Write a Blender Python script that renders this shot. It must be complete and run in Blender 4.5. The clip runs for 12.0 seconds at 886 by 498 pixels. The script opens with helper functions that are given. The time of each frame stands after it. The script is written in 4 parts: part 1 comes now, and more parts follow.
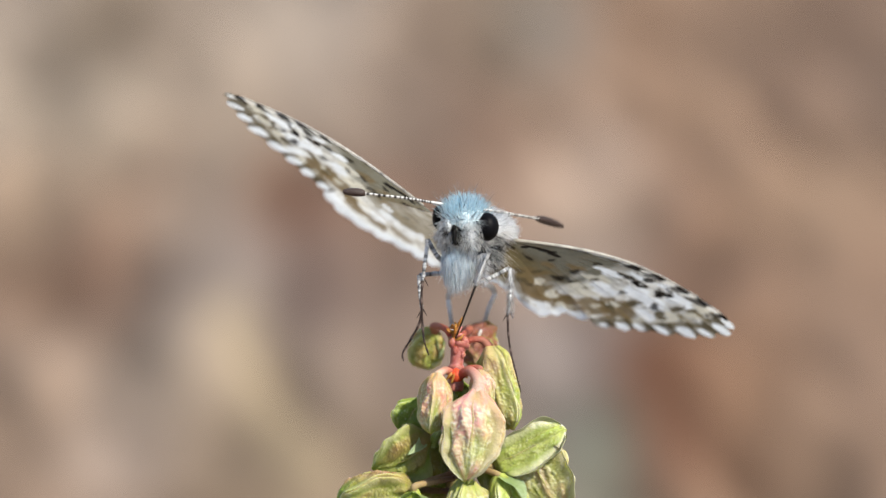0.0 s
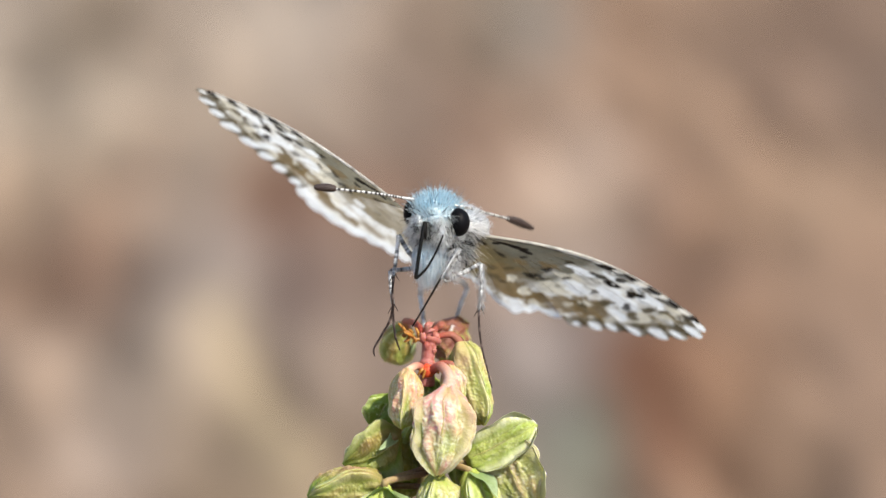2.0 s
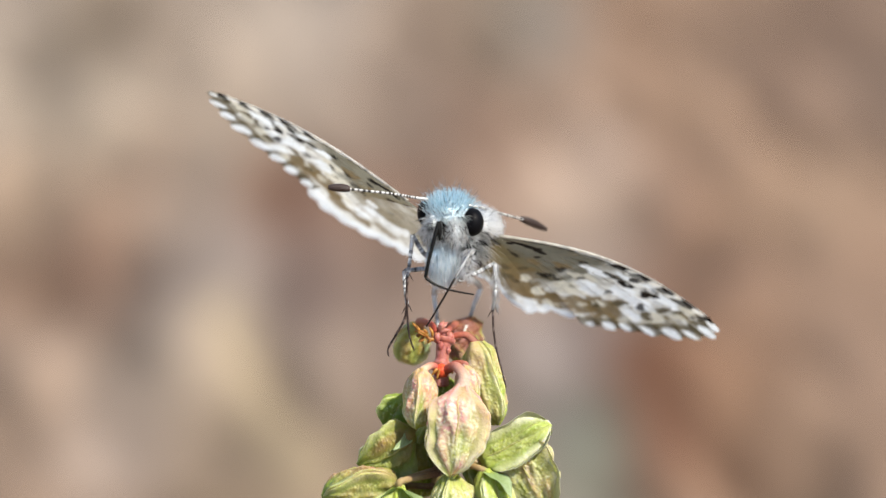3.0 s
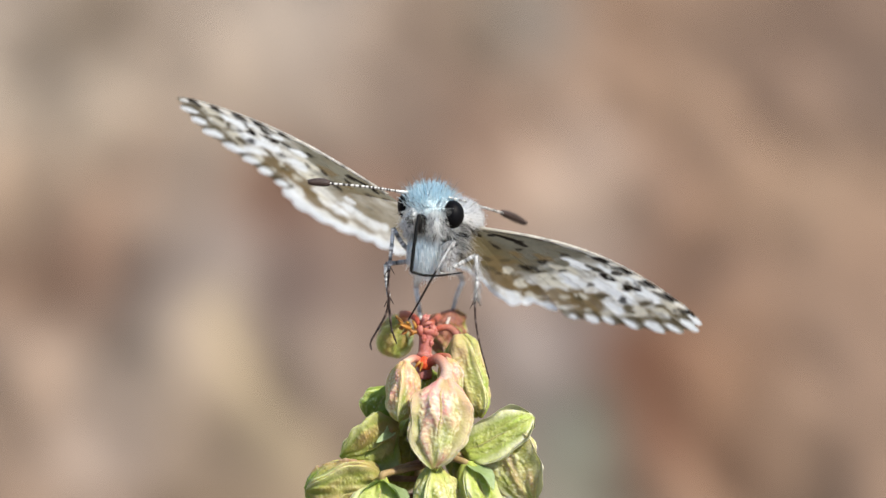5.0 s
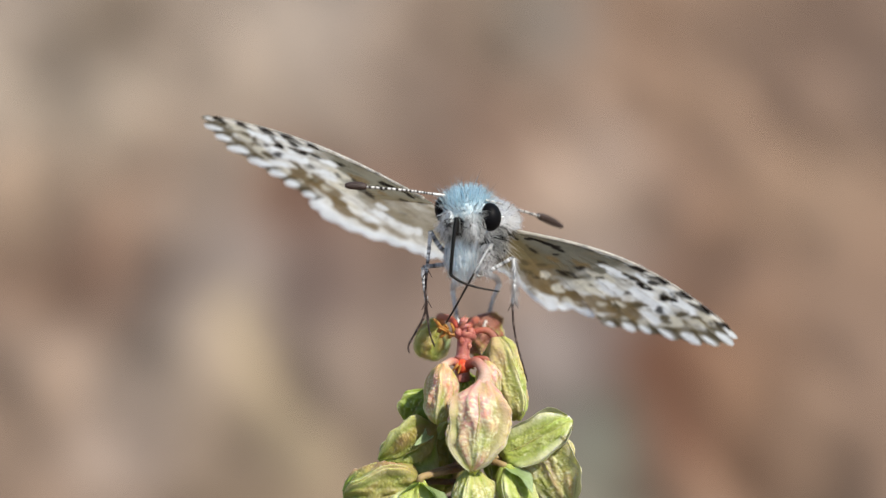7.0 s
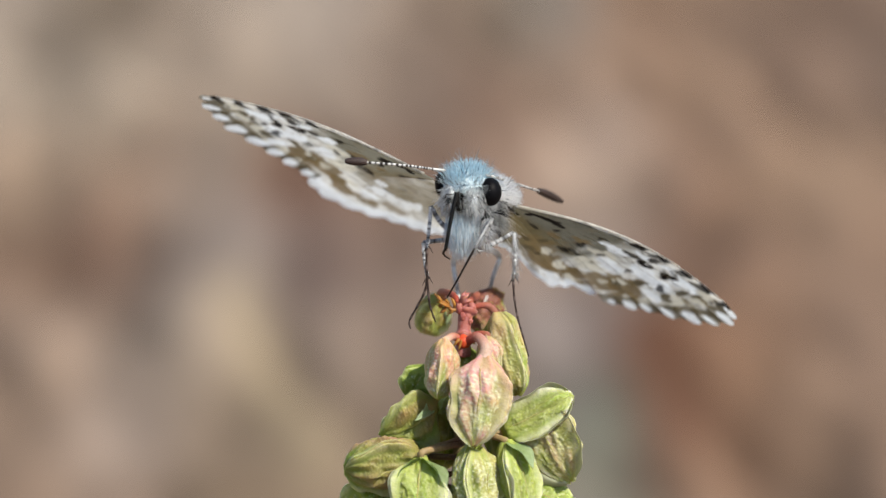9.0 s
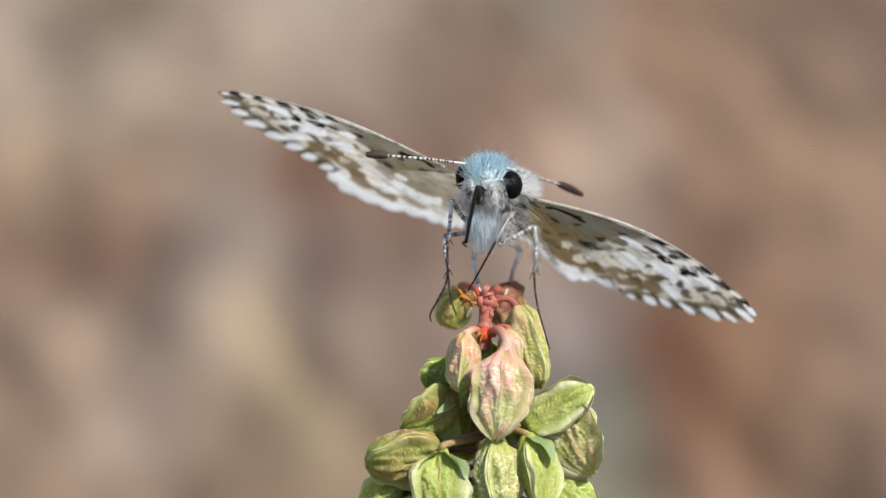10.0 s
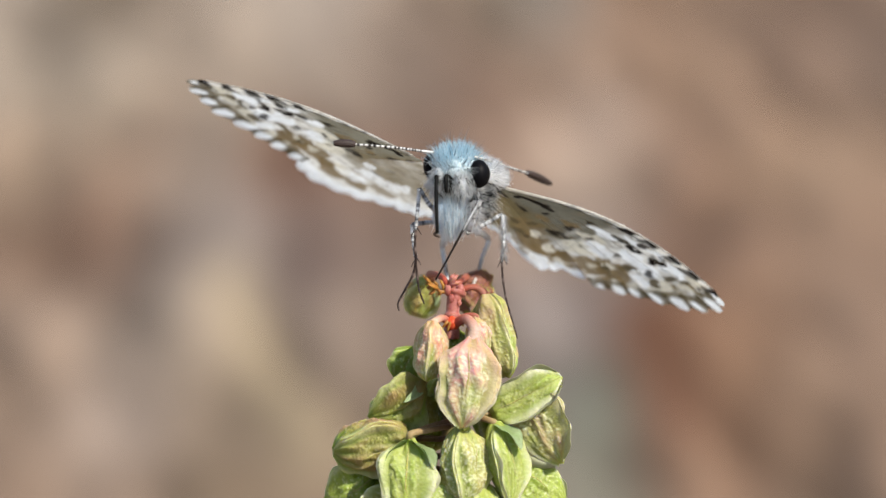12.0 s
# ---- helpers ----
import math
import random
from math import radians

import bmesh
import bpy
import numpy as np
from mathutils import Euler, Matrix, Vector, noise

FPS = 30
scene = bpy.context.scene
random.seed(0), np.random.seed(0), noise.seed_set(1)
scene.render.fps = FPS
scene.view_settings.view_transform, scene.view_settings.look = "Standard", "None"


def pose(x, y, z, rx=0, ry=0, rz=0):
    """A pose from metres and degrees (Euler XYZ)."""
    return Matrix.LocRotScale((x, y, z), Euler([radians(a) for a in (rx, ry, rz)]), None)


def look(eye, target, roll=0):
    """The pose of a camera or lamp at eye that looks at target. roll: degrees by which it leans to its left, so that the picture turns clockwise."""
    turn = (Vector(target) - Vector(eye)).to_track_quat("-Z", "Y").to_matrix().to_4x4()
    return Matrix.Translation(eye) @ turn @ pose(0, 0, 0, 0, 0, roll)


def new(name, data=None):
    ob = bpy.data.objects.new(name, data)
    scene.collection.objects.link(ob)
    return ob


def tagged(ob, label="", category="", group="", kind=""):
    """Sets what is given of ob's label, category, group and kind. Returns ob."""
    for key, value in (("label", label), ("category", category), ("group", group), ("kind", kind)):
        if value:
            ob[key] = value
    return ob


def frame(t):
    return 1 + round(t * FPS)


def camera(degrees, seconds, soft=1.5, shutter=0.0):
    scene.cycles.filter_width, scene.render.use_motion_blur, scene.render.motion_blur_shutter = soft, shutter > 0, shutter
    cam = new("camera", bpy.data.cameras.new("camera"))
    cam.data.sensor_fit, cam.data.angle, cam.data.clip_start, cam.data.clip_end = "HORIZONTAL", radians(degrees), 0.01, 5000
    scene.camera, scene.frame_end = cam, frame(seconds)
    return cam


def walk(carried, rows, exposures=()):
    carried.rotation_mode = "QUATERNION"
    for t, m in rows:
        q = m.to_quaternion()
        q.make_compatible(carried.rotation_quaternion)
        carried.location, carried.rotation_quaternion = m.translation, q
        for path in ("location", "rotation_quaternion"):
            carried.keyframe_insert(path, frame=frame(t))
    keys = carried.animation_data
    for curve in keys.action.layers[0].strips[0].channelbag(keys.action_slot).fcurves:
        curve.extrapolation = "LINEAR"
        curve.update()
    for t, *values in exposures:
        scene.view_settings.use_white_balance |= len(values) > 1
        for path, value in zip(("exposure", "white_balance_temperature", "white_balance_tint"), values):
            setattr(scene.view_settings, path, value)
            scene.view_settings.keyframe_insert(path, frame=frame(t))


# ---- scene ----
import functools

# A checkered skipper on the fruiting head of a dock plant, close up.
# Subject frame: origin at the top node of the stalk, x to the right, y away, z up, leaning back with the camera's tilt.
U = 0.0287e-3          # modelling unit in metres (the wings span about 26 mm)
TILT = 20.0            # degrees by which the camera looks down
TOP = 0.26             # height of the stalk's top node above the ground
FOCAL = 7459.0         # distance from lens to subject, in U
SUBJECT = pose(0, 0, TOP, -TILT, 0, 0)

cam = camera(12.0, 12.0, soft=1.5)
cam.data.dof.use_dof = True
cam.data.dof.focus_distance = (FOCAL - 35) * U
cam.data.dof.aperture_fstop = 41.0

# seconds, drift of the subject to the right and down, in U
DRIFT = [(0.0, 0, 0), (0.5, 5, -11), (1.0, 8, -8), (1.5, -18, -17), (2.0, -51, -8), (2.5, -21, -8),
         (4.3, -50, -11), (4.5, -51, -20), (5.0, -56, -21), (5.5, -51, -11), (6.0, 5, -14), (6.5, 33, -4), (6.7, 11, -9),
         (8.3, 13, -32), (8.5, -25, -41), (9.0, 13, -60), (9.5, 33, -69), (10.0, 50, -72), (10.5, 47, -76),
         (11.0, 68, -86), (11.5, 14, -87), (12.0, -7, -92)]


def eye_pose(sx, sy):
    """The hand-held camera: it shifts and turns a little, so that the far ground drifts less than the subject."""
    shift_x, shift_z = -0.70 * sx, 0.383 * sy
    yaw, pitch = math.degrees(0.30 * sx / FOCAL), math.degrees(0.617 * sy / FOCAL)
    return SUBJECT @ Matrix.Translation((U * (-27 + shift_x), -U * FOCAL, U * (225 + shift_z))) @ pose(0, 0, 0, 90 + pitch, 0, yaw)


walk(cam, [(t, eye_pose(sx, sy)) for t, sx, sy in DRIFT], exposures=[(t, s + 0.63) for t, s in ((0.0, -0.02), (0.5, -0.1), (1.0, -0.05), (1.5, 0.13), (2.0, 0.10), (2.5, 0.14), (4.5, 0.06), (5.0, 0.08), (5.5, 0.0), (6.0, 0.05),
                                                  (6.5, -0.07), (8.5, -0.17), (9.0, -0.23), (9.5, -0.23), (10.0, -0.16), (10.5, -0.15), (11.0, -0.19), (11.5, -0.13), (12.0, -0.1))])

# ---- light ----
SUN_ELEVATION, SUN_AZIMUTH = 51.0, 130.0      # azimuth clockwise from ahead
world = bpy.data.worlds.new("sky")
scene.world = world
world.use_nodes = True
wn = world.node_tree
sky = wn.nodes.new("ShaderNodeTexSky")
sky.sky_type, sky.sun_disc = "NISHITA", False
sky.sun_elevation, sky.sun_rotation = radians(SUN_ELEVATION), radians(SUN_AZIMUTH)
wn.links.new(sky.outputs[0], wn.nodes["Background"].inputs[0])
wn.nodes["Background"].inputs[1].default_value = 0.115
sun = new("sun", bpy.data.lights.new("sun", "SUN"))
sun.data.energy, sun.data.angle, sun.data.color = 4.65, radians(0.5), (1.0, 0.945, 0.84)
e, z = radians(SUN_ELEVATION), radians(SUN_AZIMUTH)
sun.matrix_basis = look((0, 0, 3), Vector((0, 0, 3)) - Vector((math.sin(z) * math.cos(e), math.cos(z) * math.cos(e), math.sin(e))))


# ---- materials ----
def material(name, rough=0.6, colour=None, second=None, scale=300.0, translucent=0.0, bump=0.0, bump_scale=2000.0, relief=0.00015,
             specular=0.4, grain=0.25, pebbled=False, waxy=0.0):
    """A surface whose colour is either the mesh's own tint or a mix of two colours, with noise at two scales and relief."""
    m = bpy.data.materials.new(name)
    m.use_nodes = True
    t = m.node_tree
    b, out = t.nodes["Principled BSDF"], t.nodes["Material Output"]
    coords = t.nodes.new("ShaderNodeTexCoord")
    large, fine = t.nodes.new("ShaderNodeTexNoise"), t.nodes.new("ShaderNodeTexNoise")
    large.inputs["Scale"].default_value, fine.inputs["Scale"].default_value = scale, scale * 9
    large.inputs["Detail"].default_value, fine.inputs["Detail"].default_value = 3, 3
    for n in (large, fine):
        t.links.new(coords.outputs["Object"], n.inputs["Vector"])
    mix = t.nodes.new("ShaderNodeMix")
    mix.data_type = "RGBA"
    if colour is None:
        tint = t.nodes.new("ShaderNodeAttribute")
        tint.attribute_name = "tint"
        dark = t.nodes.new("ShaderNodeMix")
        dark.data_type, dark.blend_type = "RGBA", "MULTIPLY"
        dark.inputs["Factor"].default_value = 1.0
        t.links.new(tint.outputs["Color"], dark.inputs["A"])
        dark.inputs["B"].default_value = (1 - 2 * grain, 1 - 2 * grain, 1 - 2 * grain, 1)
        t.links.new(tint.outputs["Color"], mix.inputs["A"])
        t.links.new(dark.outputs["Result"], mix.inputs["B"])
    else:
        mix.inputs["A"].default_value, mix.inputs["B"].default_value = (*colour, 1), (*(second or colour), 1)
    add = t.nodes.new("ShaderNodeMath")
    add.operation = "MULTIPLY"
    t.links.new(large.outputs["Fac"], add.inputs[0])
    t.links.new(fine.outputs["Fac"], add.inputs[1])
    ramp = t.nodes.new("ShaderNodeMapRange")
    ramp.inputs["From Min"].default_value, ramp.inputs["From Max"].default_value = 0.12, 0.40
    t.links.new(add.outputs[0], ramp.inputs["Value"])
    t.links.new(ramp.outputs[0], mix.inputs["Factor"])
    t.links.new(mix.outputs["Result"], b.inputs["Base Color"])
    b.inputs["Roughness"].default_value = rough
    b.inputs["Specular IOR Level"].default_value = specular
    b.inputs["Subsurface Weight"].default_value = waxy
    b.inputs["Subsurface Radius"].default_value = (1.0, 1.1, 0.40)
    b.inputs["Subsurface Scale"].default_value = 0.0004
    if bump:
        grainy = t.nodes.new("ShaderNodeTexNoise")
        grainy.inputs["Scale"].default_value, grainy.inputs["Detail"].default_value = bump_scale, 4
        t.links.new(coords.outputs["Object"], grainy.inputs["Vector"])
        bumped = t.nodes.new("ShaderNodeBump")
        bumped.inputs["Strength"].default_value, bumped.inputs["Distance"].default_value = bump, relief
        height = grainy.outputs["Fac"]
        if pebbled:                                  # small blisters over the noise
            cells, mixed = t.nodes.new("ShaderNodeTexVoronoi"), t.nodes.new("ShaderNodeMath")
            cells.feature, mixed.operation = "SMOOTH_F1", "SUBTRACT"
            cells.inputs["Scale"].default_value = bump_scale * 1.25
            t.links.new(coords.outputs["Object"], cells.inputs["Vector"])
            t.links.new(height, mixed.inputs[0])
            t.links.new(cells.outputs["Distance"], mixed.inputs[1])
            height = mixed.outputs[0]
        t.links.new(height, bumped.inputs["Height"])
        t.links.new(bumped.outputs[0], b.inputs["Normal"])
    if translucent:
        through_leaf, both = t.nodes.new("ShaderNodeBsdfTranslucent"), t.nodes.new("ShaderNodeMixShader")
        t.links.new(mix.outputs["Result"], through_leaf.inputs["Color"])
        both.inputs[0].default_value = translucent
        t.links.new(b.outputs[0], both.inputs[1])
        t.links.new(through_leaf.outputs[0], both.inputs[2])
        t.links.new(both.outputs[0], out.inputs["Surface"])
    return m


WING = material("wing_scales", 0.75, scale=900, translucent=0.56, bump=0.15, bump_scale=9000, specular=0.15, grain=0.14)
FUR = material("fur", 0.6, scale=1500, translucent=0.80, specular=0.3, grain=0.1)
SKIN = material("body_scales", 0.7, scale=1500, bump=0.4, bump_scale=6000, grain=0.2)
CUTICLE = material("leg_scales", 0.5, scale=2500, bump=0.3, bump_scale=9000, specular=0.15, grain=0.2)
EYE = material("eye_black", 0.5, (0.002, 0.002, 0.0025), (0.004, 0.004, 0.005), scale=6000, specular=0.07)
CLUB = material("antenna_club", 0.55, (0.022, 0.013, 0.010), (0.045, 0.026, 0.020), scale=4000, bump=0.5, bump_scale=12000)
HORN = material("proboscis_black", 0.4, (0.004, 0.004, 0.004), (0.010, 0.009, 0.008), scale=4000, specular=0.12)
FRUIT = material("papery_fruit", 0.58, scale=500, waxy=0.8, bump=0.45, bump_scale=6000, relief=0.00005, specular=0.35, grain=0.10, pebbled=True)
LEAFLET = material("thin_leaflet", 0.45, scale=700, translucent=0.5, bump=0.3, bump_scale=5000, relief=0.00004, specular=0.4, grain=0.10)
PEDICEL = material("stalklet", 0.6, scale=900, waxy=0.3, bump=0.4, bump_scale=5000, relief=0.00005, specular=0.25, grain=0.15)
STALK = material("red_stalk", 0.5, (0.25, 0.055, 0.04), (0.43, 0.19, 0.155), scale=900, bump=0.3, bump_scale=3000, relief=0.00005, waxy=0.4)
NODE = material("red_node", 0.25, (0.62, 0.045, 0.02), (0.78, 0.16, 0.06), scale=1200, bump=0.2, bump_scale=3000, translucent=0.25)
FLORET = material("floret", 0.4, (0.34, 0.11, 0.02), (0.55, 0.30, 0.06), scale=1500, translucent=0.3)
STEM = material("green_stem", 0.55, (0.20, 0.24, 0.07), (0.30, 0.20, 0.10), scale=250, bump=0.3)
SOIL = material("soil", 0.95, scale=34, bump=0.6, bump_scale=400, specular=0.1, grain=0.13)


# ---- mesh helpers ----
def mesh_object(name, verts, faces, mat, parent=None, label="", tints=None, smooth=True):
    me = bpy.data.meshes.new(name)
    me.from_pydata([tuple(v) for v in verts], [], faces)
    me.materials.append(mat)
    if tints is not None:
        layer = me.attributes.new("tint", "FLOAT_COLOR", "POINT")
        layer.data.foreach_set("color", np.array([(*c[:3], 1.0) for c in tints], dtype=np.float32).ravel())
    me.polygons.foreach_set("use_smooth", [smooth] * len(me.polygons))
    me.update()
    ob = new(name, me)
    if parent:
        ob.parent = parent
    if label:
        tagged(ob, label)
    return ob


def thing(name, label, category, m=None, kind="", group=""):
    ob = tagged(new(name), label, category, group, kind)
    ob.matrix_basis = m or Matrix()
    return ob


def P(x, y, z):
    return Vector((x, y, z)) * U


def at(x, y, b):
    """A point of the subject, in U: x to the right, y down and b back; the stalk's top node is at 811, 666, 0."""
    return P(x - 811, b, 666 - y)


def smooth_path(points, steps):
    """Catmull-Rom through the points."""
    pts = [Vector(p) for p in points]
    pts = [2 * pts[0] - pts[1]] + pts + [2 * pts[-1] - pts[-2]]
    out = []
    for i in range(1, len(pts) - 2):
        p0, p1, p2, p3 = pts[i - 1:i + 3]
        for k in range(steps):
            t = k / steps
            out.append(0.5 * ((2 * p1) + (p2 - p0) * t + (2 * p0 - 5 * p1 + 4 * p2 - p3) * t * t + (3 * p1 - p0 - 3 * p2 + p3) * t ** 3))
    return out + [pts[-2]]


def tube(points, radius, sides=8, tint=None, flat=1.0):
    """Vertices, faces and tints of a closed round tube; radius(f) and tint(f) along it, f from 0 to 1."""
    n = len(points)
    verts, faces, tints = [], [], []
    side = Vector((0.3, 1, 0.2))
    for i, p in enumerate(points):
        along = (points[min(i + 1, n - 1)] - points[max(i - 1, 0)]).normalized()
        u = (side - along * side.dot(along)).normalized()
        v = along.cross(u)
        f = i / (n - 1)
        for k in range(sides):
            a = math.tau * k / sides
            verts.append(p + (u * math.cos(a) + v * math.sin(a) * flat) * radius(f))
            if tint:
                tints.append(tint(f))
    for i in range(n - 1):
        for k in range(sides):
            j = (k + 1) % sides
            faces.append((i * sides + k, i * sides + j, (i + 1) * sides + j, (i + 1) * sides + k))
    faces.append(tuple(range(sides - 1, -1, -1)))
    faces.append(tuple((n - 1) * sides + k for k in range(sides)))
    return verts, faces, (tints or None)


def blend(a, b, f):
    f = min(1.0, max(0.0, f))
    return tuple(p + (q - p) * f for p, q in zip(a, b))


def ellipsoid(centre, radii, rings=20, sides=28, rough=0.0, turn=None):
    verts, faces = [], []
    for i in range(rings + 1):
        a = math.pi * i / rings
        for k in range(sides):
            b = math.tau * k / sides
            d = Vector((math.sin(a) * math.cos(b), math.sin(a) * math.sin(b), math.cos(a)))
            w = 1 + rough * noise.noise(d * 2.3 + Vector(centre) * 400)
            v = Vector((d.x * radii[0], d.y * radii[1], d.z * radii[2])) * w
            verts.append((turn @ v if turn else v) + centre)
    for i in range(rings):
        for k in range(sides):
            j = (k + 1) % sides
            faces.append((i * sides + k, (i + 1) * sides + k, (i + 1) * sides + j, i * sides + j))
    return verts, faces


def fur_on(name, parent, lumps, count, length, width, comb, shade, keep=None, label="", seed=1, stray=0.22, clump=0.35):
    """Tapering hairs on ellipsoid lumps (centre, radii): comb(place, normal) gives the way they lie, shade(place, normal) their colour."""
    rng = random.Random(seed)
    verts, faces, tints = [], [], []
    total = sum(r[0] * r[2] for _, r in lumps)
    for centre, radii in lumps:
        for _ in range(int(count * radii[0] * radii[2] / total)):
            d = Vector((rng.gauss(0, 1), rng.gauss(0, 1), rng.gauss(0, 1))).normalized()
            p = Vector((d.x * radii[0], d.y * radii[1], d.z * radii[2])) + centre
            n = Vector((d.x / radii[0], d.y / radii[1], d.z / radii[2])).normalized()
            if keep and not keep(p, n):
                continue
            tuft = Vector(noise.noise_vector(p * (1 / (9 * U)))) * clump + Vector(noise.noise_vector(p * (1 / (3.5 * U)))) * clump * 0.7
            way = (comb(p, n) + tuft + Vector((rng.gauss(0, stray), rng.gauss(0, stray), rng.gauss(0, stray)))).normalized()
            l = length * rng.uniform(0.55, 1.25)
            side = way.cross(Vector((rng.gauss(0, 1), rng.gauss(0, 1), rng.gauss(0, 1)))).normalized() * width * rng.uniform(0.6, 1.2)
            bend = Vector((rng.gauss(0, 0.12), rng.gauss(0, 0.12), -0.12)) * l
            k = len(verts)
            mid, tip = p + way * l * 0.5 + bend * 0.25, p + way * l + bend
            verts += [p - side, p + side, mid + side * 0.75, mid - side * 0.75, tip]
            faces += [(k, k + 1, k + 2, k + 3), (k + 3, k + 2, k + 4)]
            c = shade(p, n, rng)
            tints += [c] * 5
    ob = mesh_object(name, verts, faces, FUR, parent, label, tints)
    ob["kind"] = "stuff"
    return ob


# ---- ground ----
def ground():
    """One sheet to the horizon: dry brown soil with paler and darker patches of litter."""
    fine_x = [i * 0.004 for i in range(-90, 91)]
    fine_y = [0.10 + i * 0.008 for i in range(0, 225)]
    far = [0.5, 0.8, 1.4, 2.5, 5, 10, 25, 60, 150, 400]
    xs = [-v for v in reversed(far)] + fine_x + far
    ys = [-v for v in reversed(far)] + [-0.3, -0.15, 0.0] + fine_y + [2.2, 3, 5, 10, 25, 60, 150, 400]
    verts, tints, faces = [], [], []
    soil = (0.20, 0.138, 0.097)
    for y in ys:
        for x in xs:
            q = Vector((x * 48, y * 17, 0.3))
            n = noise.noise(q) + 0.6 * noise.noise(q * 2.7 + Vector((4, 1, 7)))
            slant = x * 0.977 + y * 0.215                      # litter lies aslant, combed by the wind
            n += 1.6 * noise.noise(Vector((slant * 95, y * 16, 5.1))) + 1.3 * noise.noise(Vector((slant * 150, y * 40, 2.6)))
            fade = max(0.0, min(1.0, (1 - (x / 0.36) ** 2 - ((y - 0.99) / 0.88) ** 2) / 0.42))
            n, near = n * fade, fade > 0
            verts.append((x, y, 0.003 * n if near else 0.0))
            total, c = 0.06, [0.06 * v for v in soil]
            for cx, cy, rx, ry, weight, tone in PATCHES if near else ():
                d = ((x - cx) / rx) ** 2 + ((y - cy) / ry) ** 2
                if d < 9:
                    k = weight * math.exp(-d)
                    total, c = total + k, [v + k * t for v, t in zip(c, tone)]
            tints.append([v / total * max(0.25, 1 + 0.27 * n) for v in c])
    w = len(xs)
    for j in range(len(ys) - 1):
        for i in range(w - 1):
            faces.append((j * w + i, j * w + i + 1, (j + 1) * w + i + 1, (j + 1) * w + i))
    tagged(mesh_object("ground", verts, faces, SOIL, tints=tints), "dry pinkish-brown soil with blurred pale and rusty patches", "ground", kind="structure")


PATCHES = []


def patch(x, y, rx, ry, weight, *tone):
    """A patch of soil or litter of its own colour, melting into the ones beside it."""
    PATCHES.append((x, y, rx, ry, weight, tone))

patch(-0.122, 0.984, 0.0132, 0.0527, 1.0, 0.201, 0.159, 0.125)
patch(-0.075, 0.984, 0.0132, 0.0527, 1.0, 0.213, 0.167, 0.129)
patch(-0.031, 0.984, 0.0132, 0.0527, 1.0, 0.263, 0.216, 0.175)
patch(0.018, 0.984, 0.0132, 0.0527, 1.0, 0.166, 0.129, 0.098)
patch(0.068, 0.984, 0.0132, 0.0527, 1.0, 0.179, 0.116, 0.079)
patch(0.117, 0.984, 0.0132, 0.0527, 1.0, 0.137, 0.091, 0.066)
patch(-0.115, 0.911, 0.0124, 0.0468, 1.0, 0.208, 0.169, 0.134)
patch(-0.092, 0.911, 0.0124, 0.0468, 1.0, 0.139, 0.106, 0.076)
patch(-0.071, 0.911, 0.0124, 0.0468, 1.0, 0.223, 0.175, 0.135)
patch(-0.050, 0.911, 0.0124, 0.0468, 1.0, 0.235, 0.191, 0.151)
patch(-0.032, 0.911, 0.0124, 0.0468, 1.0, 0.267, 0.219, 0.178)
patch(-0.014, 0.911, 0.0124, 0.0468, 1.0, 0.180, 0.135, 0.102)
patch(0.000, 0.911, 0.0124, 0.0468, 1.0, 0.158, 0.111, 0.080)
patch(0.016, 0.911, 0.0124, 0.0468, 1.0, 0.133, 0.098, 0.069)
patch(0.027, 0.911, 0.0124, 0.0468, 1.0, 0.225, 0.187, 0.153)
patch(0.048, 0.911, 0.0124, 0.0468, 1.0, 0.189, 0.119, 0.078)
patch(0.079, 0.911, 0.0124, 0.0468, 1.0, 0.179, 0.119, 0.083)
patch(0.110, 0.911, 0.0124, 0.0468, 1.0, 0.137, 0.091, 0.065)
patch(0.129, 0.911, 0.0124, 0.0468, 1.0, 0.128, 0.087, 0.063)
patch(-0.124, 0.836, 0.0117, 0.0412, 1.0, 0.249, 0.199, 0.153)
patch(-0.108, 0.836, 0.0117, 0.0412, 1.0, 0.234, 0.189, 0.144)
patch(-0.086, 0.836, 0.0117, 0.0412, 1.0, 0.256, 0.205, 0.155)
patch(-0.057, 0.836, 0.0117, 0.0412, 1.0, 0.212, 0.166, 0.126)
patch(-0.028, 0.836, 0.0117, 0.0412, 1.0, 0.267, 0.209, 0.163)
patch(-0.010, 0.836, 0.0117, 0.0412, 1.0, 0.182, 0.128, 0.093)
patch(0.006, 0.836, 0.0117, 0.0412, 1.0, 0.117, 0.073, 0.051)
patch(0.031, 0.836, 0.0117, 0.0412, 1.0, 0.177, 0.118, 0.083)
patch(0.060, 0.836, 0.0117, 0.0412, 1.0, 0.196, 0.126, 0.084)
patch(0.089, 0.836, 0.0117, 0.0412, 1.0, 0.168, 0.110, 0.077)
patch(0.110, 0.836, 0.0117, 0.0412, 1.0, 0.110, 0.076, 0.057)
patch(-0.117, 0.770, 0.0110, 0.0366, 1.0, 0.218, 0.156, 0.109)
patch(-0.102, 0.770, 0.0110, 0.0366, 1.0, 0.225, 0.161, 0.113)
patch(-0.074, 0.770, 0.0110, 0.0366, 1.0, 0.216, 0.143, 0.097)
patch(-0.062, 0.770, 0.0110, 0.0366, 1.0, 0.191, 0.150, 0.119)
patch(-0.037, 0.770, 0.0110, 0.0366, 1.0, 0.128, 0.068, 0.043)
patch(-0.012, 0.770, 0.0110, 0.0366, 1.0, 0.148, 0.092, 0.065)
